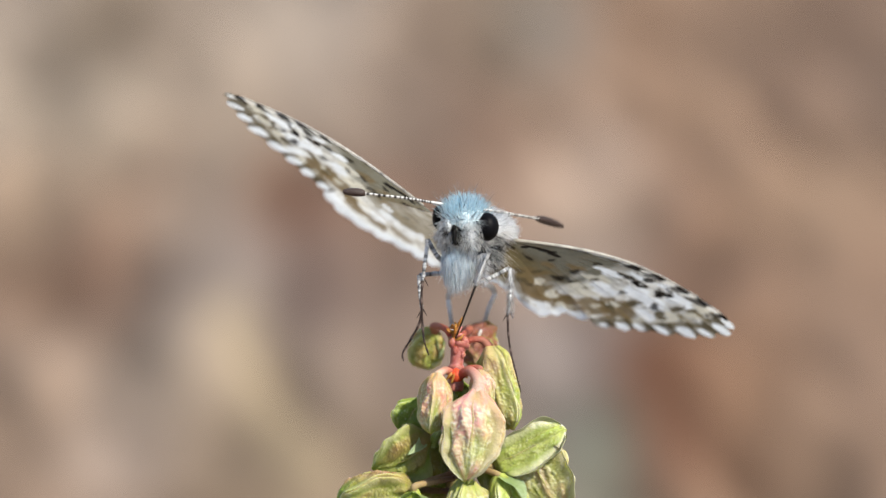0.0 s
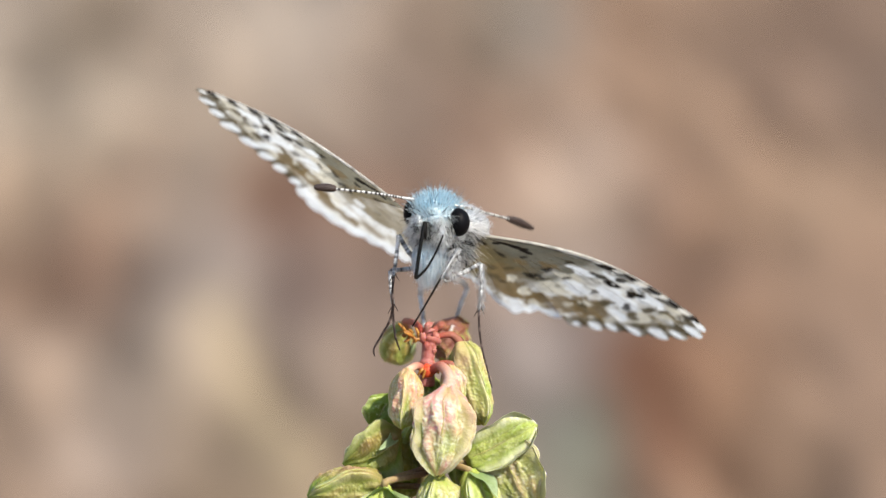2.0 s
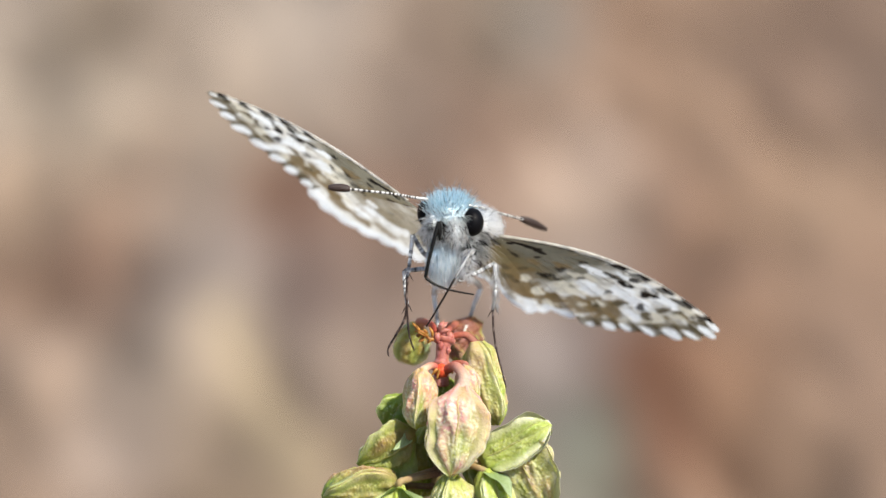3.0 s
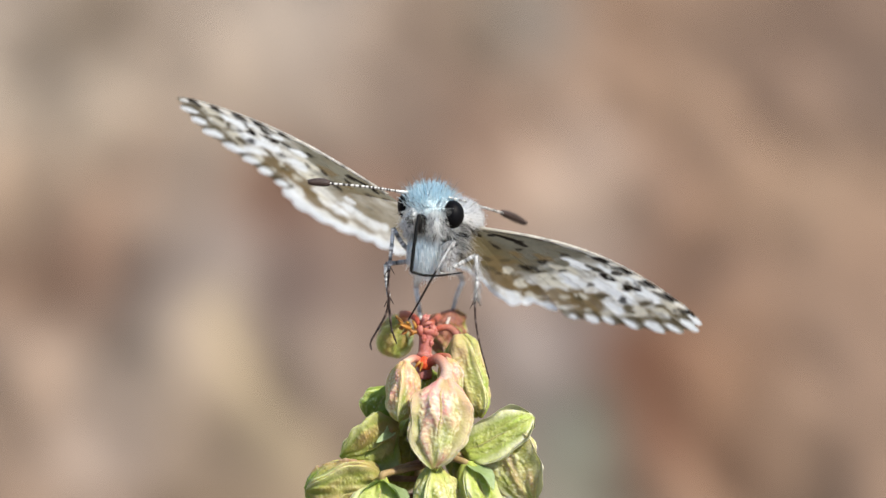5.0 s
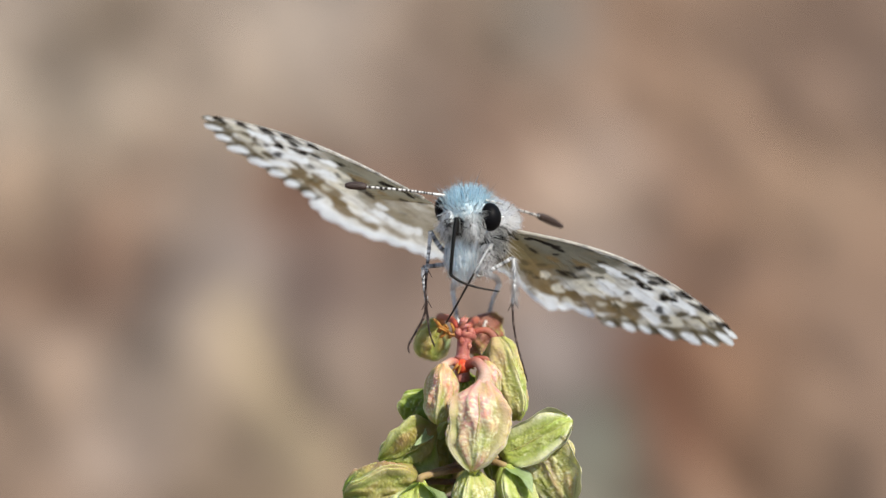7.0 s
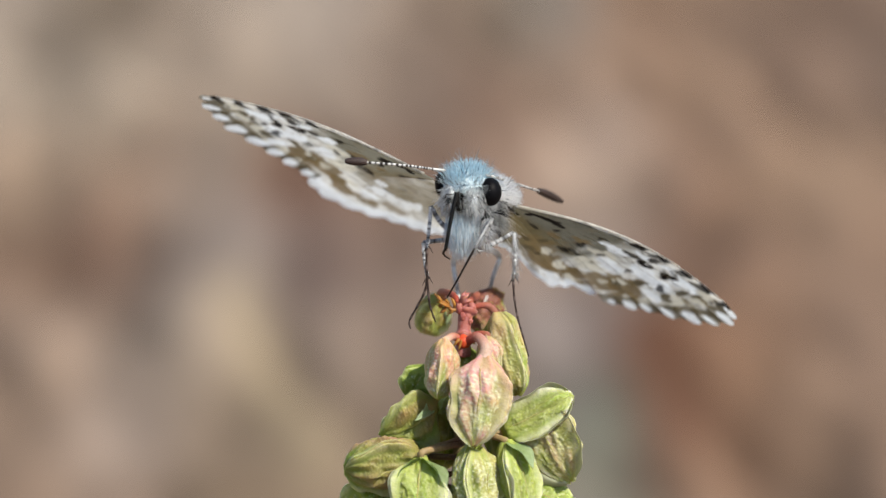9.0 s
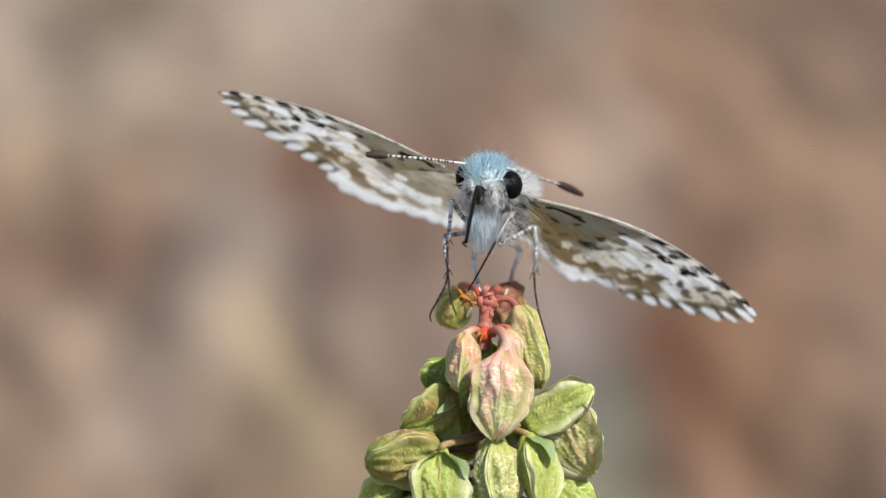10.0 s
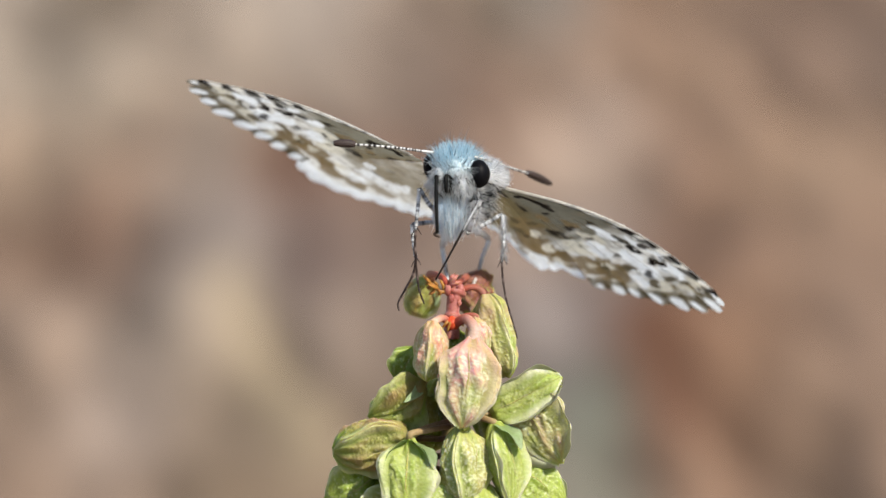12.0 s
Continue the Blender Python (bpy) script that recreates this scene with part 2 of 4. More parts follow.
patch(0.008, 0.770, 0.0110, 0.0366, 1.0, 0.162, 0.107, 0.077)
patch(0.036, 0.770, 0.0110, 0.0366, 1.0, 0.307, 0.227, 0.172)
patch(0.056, 0.770, 0.0110, 0.0366, 1.0, 0.169, 0.104, 0.071)
patch(0.074, 0.770, 0.0110, 0.0366, 1.0, 0.203, 0.131, 0.087)
patch(0.091, 0.770, 0.0110, 0.0366, 1.0, 0.219, 0.146, 0.097)
patch(0.112, 0.770, 0.0110, 0.0366, 1.0, 0.209, 0.138, 0.093)
patch(-0.111, 0.711, 0.0104, 0.0327, 1.0, 0.135, 0.084, 0.056)
patch(-0.095, 0.711, 0.0104, 0.0327, 1.0, 0.151, 0.095, 0.064)
patch(-0.079, 0.711, 0.0104, 0.0327, 1.0, 0.119, 0.070, 0.048)
patch(-0.061, 0.711, 0.0104, 0.0327, 1.0, 0.140, 0.109, 0.090)
patch(-0.048, 0.711, 0.0104, 0.0327, 1.0, 0.172, 0.142, 0.123)
patch(-0.030, 0.711, 0.0104, 0.0327, 1.0, 0.098, 0.068, 0.056)
patch(-0.012, 0.711, 0.0104, 0.0327, 1.0, 0.138, 0.097, 0.075)
patch(0.014, 0.711, 0.0104, 0.0327, 1.0, 0.200, 0.146, 0.114)
patch(0.034, 0.711, 0.0104, 0.0327, 1.0, 0.238, 0.179, 0.146)
patch(0.053, 0.711, 0.0104, 0.0327, 1.0, 0.125, 0.075, 0.051)
patch(0.069, 0.711, 0.0104, 0.0327, 1.0, 0.172, 0.106, 0.071)
patch(0.086, 0.711, 0.0104, 0.0327, 1.0, 0.209, 0.136, 0.093)
patch(0.105, 0.711, 0.0104, 0.0327, 1.0, 0.203, 0.131, 0.089)
patch(-0.105, 0.658, 0.0099, 0.0293, 1.0, 0.209, 0.146, 0.106)
patch(-0.090, 0.658, 0.0099, 0.0293, 1.0, 0.216, 0.155, 0.113)
patch(-0.069, 0.658, 0.0099, 0.0293, 1.0, 0.196, 0.154, 0.124)
patch(-0.057, 0.658, 0.0099, 0.0293, 1.0, 0.213, 0.166, 0.125)
patch(-0.045, 0.658, 0.0099, 0.0293, 1.0, 0.212, 0.165, 0.120)
patch(-0.025, 0.658, 0.0099, 0.0293, 1.0, 0.215, 0.163, 0.128)
patch(-0.004, 0.658, 0.0099, 0.0293, 1.0, 0.171, 0.125, 0.098)
patch(0.026, 0.658, 0.0099, 0.0293, 1.0, 0.191, 0.159, 0.142)
patch(0.043, 0.658, 0.0099, 0.0293, 1.0, 0.113, 0.053, 0.031)
patch(0.054, 0.658, 0.0099, 0.0293, 1.0, 0.132, 0.071, 0.042)
patch(0.067, 0.658, 0.0099, 0.0293, 1.0, 0.160, 0.099, 0.063)
patch(0.088, 0.658, 0.0099, 0.0293, 1.0, 0.194, 0.128, 0.090)
patch(0.102, 0.658, 0.0099, 0.0293, 1.0, 0.185, 0.123, 0.086)
patch(-0.100, 0.610, 0.0094, 0.0265, 1.0, 0.189, 0.130, 0.091)
patch(-0.086, 0.610, 0.0094, 0.0265, 1.0, 0.216, 0.153, 0.110)
patch(-0.067, 0.610, 0.0094, 0.0265, 1.0, 0.291, 0.226, 0.181)
patch(-0.049, 0.610, 0.0094, 0.0265, 1.0, 0.182, 0.134, 0.095)
patch(-0.030, 0.610, 0.0094, 0.0265, 1.0, 0.232, 0.173, 0.115)
patch(-0.017, 0.610, 0.0094, 0.0265, 1.0, 0.178, 0.129, 0.091)
patch(0.013, 0.610, 0.0094, 0.0265, 1.0, 0.166, 0.133, 0.105)
patch(0.030, 0.610, 0.0094, 0.0265, 1.0, 0.116, 0.121, 0.095)
patch(0.045, 0.610, 0.0094, 0.0265, 1.0, 0.102, 0.044, 0.024)
patch(0.060, 0.610, 0.0094, 0.0265, 1.0, 0.134, 0.078, 0.048)
patch(0.077, 0.610, 0.0094, 0.0265, 1.0, 0.151, 0.099, 0.067)
patch(0.095, 0.610, 0.0094, 0.0265, 1.0, 0.162, 0.107, 0.074)
patch(-0.089, 0.567, 0.0090, 0.0241, 1.0, 0.183, 0.124, 0.086)
patch(-0.066, 0.567, 0.0090, 0.0241, 1.0, 0.189, 0.134, 0.097)
patch(-0.044, 0.567, 0.0090, 0.0241, 1.0, 0.177, 0.125, 0.081)
patch(-0.021, 0.567, 0.0090, 0.0241, 1.0, 0.186, 0.134, 0.088)
patch(0.007, 0.567, 0.0090, 0.0241, 1.0, 0.169, 0.131, 0.102)
patch(0.030, 0.567, 0.0090, 0.0241, 1.0, 0.173, 0.160, 0.123)
patch(0.051, 0.567, 0.0090, 0.0241, 1.0, 0.178, 0.109, 0.071)
patch(0.079, 0.567, 0.0090, 0.0241, 1.0, 0.168, 0.112, 0.077)
patch(-0.049, 0.678, 0.0025, 0.0149, 3.2, 0.305, 0.237, 0.145)
patch(-0.043, 0.658, 0.0025, 0.0143, 3.2, 0.305, 0.237, 0.145)
patch(-0.037, 0.636, 0.0024, 0.0137, 3.2, 0.305, 0.237, 0.145)
patch(-0.031, 0.616, 0.0024, 0.0131, 3.2, 0.305, 0.237, 0.145)
patch(-0.026, 0.596, 0.0023, 0.0125, 3.2, 0.305, 0.237, 0.145)
patch(-0.024, 0.661, 0.0056, 0.0207, 1.5, 0.214, 0.159, 0.122)
patch(-0.029, 0.689, 0.0064, 0.0182, 1.5, 0.114, 0.079, 0.067)
patch(0.038, 0.791, 0.0070, 0.0266, 2.0, 0.342, 0.257, 0.201)
patch(0.034, 0.749, 0.0068, 0.0246, 2.0, 0.374, 0.284, 0.221)
patch(0.046, 0.772, 0.0076, 0.0213, 1.5, 0.239, 0.168, 0.122)
patch(-0.010, 0.841, 0.0103, 0.0290, 1.8, 0.232, 0.171, 0.132)
patch(-0.015, 0.872, 0.0090, 0.0254, 1.2, 0.208, 0.156, 0.120)
patch(0.026, 0.675, 0.0069, 0.0159, 1.5, 0.221, 0.185, 0.169)
patch(0.034, 0.619, 0.0047, 0.0222, 1.5, 0.109, 0.114, 0.088)
patch(0.045, 0.654, 0.0055, 0.0169, 2.0, 0.091, 0.037, 0.019)
patch(0.047, 0.616, 0.0053, 0.0156, 1.5, 0.127, 0.062, 0.037)
patch(0.012, 0.887, 0.0069, 0.0208, 1.5, 0.119, 0.086, 0.060)
patch(0.027, 0.924, 0.0071, 0.0221, 1.5, 0.246, 0.207, 0.170)
patch(0.001, 0.860, 0.0074, 0.0198, 1.5, 0.152, 0.103, 0.073)
patch(-0.034, 0.780, 0.0063, 0.0194, 1.5, 0.123, 0.062, 0.039)
patch(0.067, 0.718, 0.0079, 0.0115, 1.2, 0.140, 0.084, 0.056)
patch(0.071, 0.661, 0.0074, 0.0102, 1.2, 0.139, 0.080, 0.051)
patch(0.067, 0.836, 0.0073, 0.0142, 1.2, 0.209, 0.136, 0.089)
patch(0.095, 0.875, 0.0090, 0.0152, 1.2, 0.141, 0.091, 0.064)
patch(-0.102, 0.906, 0.0077, 0.0187, 1.2, 0.139, 0.106, 0.076)
patch(-0.083, 0.916, 0.0094, 0.0190, 1.5, 0.128, 0.094, 0.066)

ground()

# ---- the dock plant ----
plant = thing("dock_plant", "dock stalk crowded with papery green and pink winged fruits", "plant", SUBJECT)
# GREEN: deep green of fruits with green above 1, darkened for shade in the gaps
GREEN, LEAF, LIME, PALE, CREAM, STRAW = (0.085, 0.145, 0.012), (0.205, 0.29, 0.025), (0.285, 0.35, 0.058), (0.325, 0.345, 0.105), (0.60, 0.60, 0.41), (0.38, 0.25, 0.06)


def profile(kind):
    """How far the corners of a fruit stand from its axis, from stalk (0) to tip (1): heart-shaped valves, a longer pod, or one blunt at both ends."""
    vs = [0, 0.06, 0.13, 0.20, 0.30, 0.42, 0.55, 0.70, 0.84, 0.94, 1.0]
    ws = {"heart": [0.20, 0.36, 0.62, 0.84, 0.98, 1.03, 0.99, 0.85, 0.60, 0.34, 0.08],
          "pod": [0.20, 0.36, 0.60, 0.79, 0.94, 1.01, 1.00, 0.90, 0.70, 0.42, 0.08],
          "hood": [0.34, 0.62, 0.80, 0.90, 0.98, 1.02, 1.01, 0.95, 0.80, 0.56, 0.12]}[kind]
    fine = np.interp(np.linspace(-0.05, 1.05, 221), vs, ws)
    return np.convolve(np.pad(fine, 7, mode="edge"), np.ones(15) / 15, "valid")


PROFILES = {kind: profile(kind) for kind in ("heart", "pod", "hood")}


def ease(x, lo, hi):
    f = min(1.0, max(0.0, (x - lo) / (hi - lo)))
    return f * f * (3 - 2 * f)


def leaflet(name, label, parent, base, way, side, length, width, curl, tints):
    """A thin pointed leaflet with a crease: base, way it grows, its side, how far its tip curls along way x side."""
    n_along, n_across = 12, 6
    lift = way.cross(side).normalized()
    vs, fs, ts = [], [], []
    for layer in (0.012, -0.012):
        for i in range(n_along + 1):
            f = i / n_along
            half = width * (0.10 + math.sin(math.pi * (0.10 + 0.90 * f) ** 0.85) ** 0.8) * (1 - 0.25 * f)
            for k in range(n_across + 1):
                c = 2 * k / n_across - 1
                z = curl * f * f + 0.22 * width / length * abs(c) * math.sin(math.pi * f) + layer * (1 - abs(c)) + 0.05 * noise.noise(Vector((f * 4, c * 2, length * 3000)))
                vs.append(base + way * length * (f - 0.25 * abs(curl) * f * f) + side * half * c + lift * length * z)
                ts.append(blend(tints[0], tints[1], f * 0.8 + 0.35 * abs(c) + 0.4 * noise.noise(Vector((f * 5, c * 3, 2)))))
    row, layer = n_across + 1, (n_across + 1) * (n_along + 1)
    for i in range(n_along):
        for k in range(n_across):
            q = i * row + k
            fs += [(q, q + 1, q + row + 1, q + row), (layer + q, layer + q + row, layer + q + row + 1, layer + q + 1)]
        for k in (0, n_across):
            q = i * row + k
            fs.append((q, q + row, layer + q + row, layer + q))
    return mesh_object(name, vs, fs, LEAFLET, parent, label, ts)


def fruit(x, y, b, width, height, lean=0.0, nod=0.0, turn=0.0, pink=0.5, green=0.5, seed=0, stalk=None, flush=(0.56, 0.27, 0.24), neck=1.0, kind="heart", rim=0.0, tip=0.0, sepals=(), mealy=1.0, gape=0.0, puff=0.15, brim=1.0):
    """A three-valved papery fruit hanging from its stalk: mealy puffed faces, each with a straw-coloured midrib, between smooth pale lips that meet in pairs.
    lean: degrees by which its tip swings to the right; nod: forwards; turn: about its own axis;
    rim: how far the thin edges stand out; tip: how far they do so at the tip; gape: how far the paired lips part; brim: how broad they are; puff: how full
    its faces are; sepals: (angle, length, width, curl) of small leaflets at its base."""
    rng = random.Random(seed + 5)
    w, h = width / 1.70 * U, height * U
    rings, per_face = 84, 56
    sides = 3 * per_face
    off = Vector((rng.uniform(0, 50), rng.uniform(0, 50), rng.uniform(0, 50)))
    sway = rng.uniform(-0.10, 0.10)
    puffs = [puff + rng.uniform(-0.05, 0.05) for _ in range(3)]
    curls = [rng.choice((-1, 1)) * rng.uniform(0.3, 0.8) for _ in range(3)]
    table = PROFILES[kind]

    def warp(v):
        return 11 * noise.noise(Vector((v * 1.7, 7.0, 0)) + off) + 5 * noise.noise(Vector((v * 4.4, 3.0, 0)) + off)

    def skin(v, turned, raise_by=0.0):
        """The surface at v down the fruit and turned degrees round it, with what its colour goes by."""
        a = radians(turned - warp(v) - 90)
        signed = (turned + 60) % 120 - 60
        phi, face = abs(signed), int(((turned + 60) % 360) // 120)
        edge = 1 - math.tan(radians(phi)) / math.tan(radians(60))          # 0 where two valves meet, 1 on a midrib
        side = 1 if signed > 0 else 0
        d = Vector((math.cos(a), math.sin(a), 0))
        q = Vector((d.x * 1.3, d.y * 1.3, v * 2.0)) + off
        n1, n2 = noise.noise(q), noise.noise(q * 2.3)
        start = ease(v, 0.03, 0.22)
        lip = math.exp(-(max(0.0, abs(edge - 0.05 - 0.18 * gape) - 0.10 * (brim - 1)) / (0.16 + 0.02 * gape)) ** 2)
        groove = math.exp(-(edge / (0.06 + 0.09 * gape)) ** 2)
        inward = 0.14 * gape + 0.10 * (brim - 1)
        panel = ease(edge, 0.22 + inward, 0.34 + inward) * ease(v, 0.12, 0.24) * (1 - ease(v, 0.88, 0.97))
        place = Vector((d.x * w * 0.68, d.y * w * 0.68, -v * h)) * (1 / (6.6 * U)) + off
        grain = noise.noise(place) * 0.6 + noise.noise(place * 2.1) * 0.5
        blister = max(0.0, 0.62 - noise.voronoi(place * 1.3)[0][0])
        crease = math.exp(-(noise.noise(q * 1.6 + Vector((3, 8, 5))) / 0.16) ** 2) * min(1.0, 3 * edge)
        frill = noise.noise(Vector((v * 4.2, face * 9.0 + side * 4.0, 1)) + off)
        r = 0.5 / math.cos(radians(min(phi, 57.5))) + (puffs[face] + 0.07 * n2) * math.cos(radians(1.5 * phi))
        r += start * (lip * (0.02 * brim + 0.13 * frill * min(1.0, edge / 0.10)) - (0.022 + 0.30 * gape) * groove - 0.022 * math.exp(-((edge - 0.27 - inward) / 0.10) ** 2)) + raise_by
        r += panel * (0.070 * blister + 0.018 * grain) + lip * start * 0.022 * grain
        r = 0.82 + (r - 0.82) * start
        r *= float(np.interp(v, np.linspace(-0.05, 1.05, len(table)), table)) * (1 + 0.21 * n1 + 0.13 * n2 - 0.05 * crease)
        bend = sway * math.sin(math.pi * v)
        return Vector((d.x * r * w + bend * w, d.y * r * w, h * (0.5 - v) + 0.04 * h * n1)), n1, n2, grain, blister, lip * start, groove * start, panel, edge - inward

    body_tone = blend(blend(PALE, LIME, green), GREEN, green - 1.0)
    rim_tone = blend(CREAM, LIME, 0.16 + 0.40 * max(0.0, green - 0.6))
    verts, faces, tints = [], [], []
    for i in range(rings + 1):
        v = i / rings
        for k in range(sides):
            u = 2.0 * (k % per_face) / per_face - 1
            turned = 120 * (k // per_face) + math.degrees(math.atan(math.tan(radians(60)) * (0.6 * u + 0.4 * math.sin(math.pi * u / 2))))
            p, n1, n2, grain, blister, lip, groove, panel, edge = skin(v, turned)
            verts.append(p)
            c = blend(body_tone, LEAF, 0.12 + 0.7 * n2 - 0.4 * n1)
            c = blend(c, flush, (pink * (1.10 - 0.75 * v) + 1.1 * pink * n1 + 0.5 * pink * n2 - 0.10) * (0.55 + 0.45 * panel))
            c = blend(c, CREAM, mealy * panel * (0.9 * blister + 0.7 * grain + 0.16 - 0.30 * min(1.3, green)))                         # mealy grains
            c = blend(c, LEAF, (0.18 + 0.22 * min(1.0, green)) * math.exp(-((edge - 0.27) / 0.09) ** 2) * (1 - 0.55 * min(1.0, pink)))
            c = blend(c, blend(rim_tone, flush, 0.65 * pink * (1 - v)), 0.9 * lip * (0.80 + 0.5 * n2 + 0.5 * grain) * (0.6 + 0.7 * v))
            c = blend(c, blend(LEAF, (0.50, 0.22, 0.09), 1.2 * pink), (0.10 + 0.7 * gape) * groove)
            tints.append(c)
    for i in range(rings):
        for k in range(sides):
            j = (k + 1) % sides
            faces.append((i * sides + k, (i + 1) * sides + k, (i + 1) * sides + j, i * sides + j))
    faces += [tuple(range(sides)), tuple(reversed(range(rings * sides, (rings + 1) * sides)))]
    body = mesh_object("fruit", verts, faces, FRUIT, plant, "papery three-winged fruit, pink-flushed green" if pink > 0.4 else "papery three-winged fruit, pale green", tints)
    body.matrix_basis = Matrix.Translation(at(x, y, b)) @ pose(0, 0, 0, -nod, -lean, 0) @ pose(0, 0, 0, 0, 0, turn)
    for k in range(3):
        line = [skin(v, 120 * k, -0.012)[0] for v in [0.14 + 0.52 * i / 14 for i in range(15)]]
        vs, fs, ts = tube(line, lambda f: 0.046 * w * math.sin(math.pi * (0.10 + 0.84 * f)) ** 0.6, 7,
                          lambda f: blend(blend(PALE, STRAW, 0.25), flush, pink * 0.3 * (1 - f)), flat=0.6)
        mesh_object("rib", vs, fs, FRUIT, body, "straw-coloured raised midrib", ts)
    for k in range(3 if rim + tip > 0 else 0):           # thin wavy margins where the valves meet
        vs, fs, ts = [], [], []
        along, out_steps = 30, 5
        for i in range(along + 1):
            v = 0.20 + 0.78 * i / along
            turned = 60 + 120 * k + (2.5 if curls[k] > 0 else -2.5)
            base = skin(v, turned, -0.05)[0]
            a = radians(turned - warp(v) - 90)
            d = Vector((math.cos(a), math.sin(a), -0.25 * v))
            t = Vector((-d.y, d.x, 0))
            wave = noise.noise(Vector((v * 4.2, k * 7.0, 2)) + off)
            reach = w * (rim * (1 + 0.8 * wave) + tip * math.exp(-((v - 0.86) / 0.10) ** 2)) * math.sin(math.pi * (0.06 + 0.88 * i / along)) ** 0.5
            for e in range(2):
                for m in range(out_steps):
                    f = m / (out_steps - 1)
                    bent = curls[k] * f * f * (0.8 + wave) + (0.05 if e else -0.05) * (1 - 0.6 * f)
                    vs.append(base + (d * (f - 0.25 * f * f * abs(curls[k])) + t * bent) * reach)
                    ts.append(blend(blend(rim_tone, LEAF, 0.5 * green * (1 - f)), blend(CREAM, flush, 0.5 * pink * (1 - v)), 0.3 + 0.5 * f + 0.4 * wave - 0.5 * max(0.0, green - 1.0)))
        n = 2 * out_steps
        for i in range(along):
            for m in range(n):
                q = (m + 1) if m < out_steps - 1 else (n - 1 if m == out_steps - 1 else (m - 1 if m > out_steps else 0))
                fs.append((i * n + m, i * n + q, (i + 1) * n + q, (i + 1) * n + m))
        mesh_object("margin", vs, fs, LEAFLET, body, "thin pale wavy margin", ts)
    for angle, length, wide, curl in sepals:
        a = radians(angle - turn)
        out = Vector((math.cos(a), math.sin(a), 0))
        way = (out * 0.86 + Vector((0, 0, -0.52))).normalized()
        side = Vector((-out.y, out.x, 0))
        leaflet("sepal", "small pale green sepal", body, Vector((0, 0, 0.46 * h)) + out * 0.14 * w, way, side, length * h, wide * w, curl,
                ((0.30, 0.42, 0.13), (0.50, 0.60, 0.36)))
    if stalk:
        back = body.matrix_basis.inverted()
        path = smooth_path([at(*q) for q in stalk] + [body.matrix_basis @ Vector((0, 0, h * 0.47))], 7)
        rosy = (0.34, 0.05, 0.03) if y < 770 else (0.24, 0.13, 0.07)
        pale = (0.32, 0.12, 0.08) if y < 700 else blend((0.52, 0.40, 0.30), flush, 0.3) if y < 770 else (0.34, 0.25, 0.12)
        vs, fs, ts = tube([back @ p for p in path], lambda f: (neck * 5.5 * (1 - f ** 2) + ((0.17 if y < 770 else 0.11) * w / U + 1) * f ** 2) * U, 10, lambda f: blend(rosy, pale, 1.6 * f - 0.2))
        mesh_object("pedicel", vs, fs, PEDICEL, body, "curved reddish stalklet", ts)
    return body


# the upright stem, plumb in the world, and its red tip
down = SUBJECT.to_3x3().inverted() @ Vector((0, 0, -1))
stem_line = [at(808, 660, 0) + down * d for d in (0.0, 0.004, 0.012, 0.03, 0.08, 0.16, TOP + 0.004)]
vs, fs, _ = tube(smooth_path(stem_line, 6), lambda f: (12 + 34 * f) * U, 12)
mesh_object("stem", vs, fs, STEM, plant, "upright ridged green stem")
vs, fs, _ = tube(smooth_path([at(806, 690, 0), at(807, 664, -4), at(808, 645, -2), at(810, 624, 0), at(813, 608, 4)], 8),
                 lambda f: (15.5 - 3.5 * math.sin(f * math.pi) + 4 * math.exp(-((f - 0.42) / 0.05) ** 2) + 5 * (f > 0.9)) * U, 12)
mesh_object("stalk_tip", vs, fs, STALK, plant, "glossy pinkish-red tip of the stalk")
vs, fs = ellipsoid(at(808, 664, -14), (15 * U, 12 * U, 12 * U), 12, 16, 0.25)
mesh_object("node", vs, fs, NODE, plant, "shiny bright red node")
for x, y, b, r in ((800, 606, -8, 7), (822, 606, -4, 8), (812, 600, 2, 8), (806, 620, -10, 6), (819, 628, -8, 5)):
    vs, fs = ellipsoid(at(x, y, b), (r * U, r * U, 1.3 * r * U), 10, 14, 0.4)
    mesh_object("bud", vs, fs, STALK, plant, "small red bud")
for dx, tip in ((-1, (790, 672, -22)), (1, (828, 668, -24)), (-0.4, (799, 678, -24))):
    vs, fs, _ = tube(smooth_path([at(808 + 6 * dx, 660, -18), at(808 + 12 * dx, 664, -24), at(*tip)], 5), lambda f: (4.5 - 3 * f) * U, 6)
    mesh_object("bract", vs, fs, FLORET, plant, "tiny orange bract")

# fruits round the tip, from the top downwards
fruit(752, 623, 250, 70, 76, lean=-30, nod=-10, turn=20, pink=0.5, green=0.25, seed=1, mealy=0.1, flush=(0.45, 0.20, 0.10), kind="hood", stalk=[(806, 612, 4), (790, 584, 20), (768, 580, 170)], sepals=((-150, 0.6, 0.38, -0.3), (-30, 0.6, 0.38, -0.3)))
fruit(887, 688, 5, 84, 150, lean=14, nod=0, turn=-38, pink=0.45, green=0.45, seed=2, mealy=0.6, kind="hood", stalk=[(812, 622, 0), (828, 604, 2), (852, 602, 4)], neck=0.8)
fruit(842, 618, 240, 88, 70, lean=34, nod=-10, turn=40, pink=3.5, green=0.7, seed=3, mealy=0.0, kind="hood", stalk=[(812, 625, 6), (818, 596, 22), (832, 586, 150)], flush=(0.20, 0.075, 0.048))
fruit(767, 712, -55, 62, 104, lean=-6, nod=8, turn=52, pink=1.0, green=0.1, seed=4, kind="hood", stalk=[(803, 664, -12), (790, 655, -22), (778, 660, -40)], neck=1.25, flush=(0.60, 0.29, 0.20))
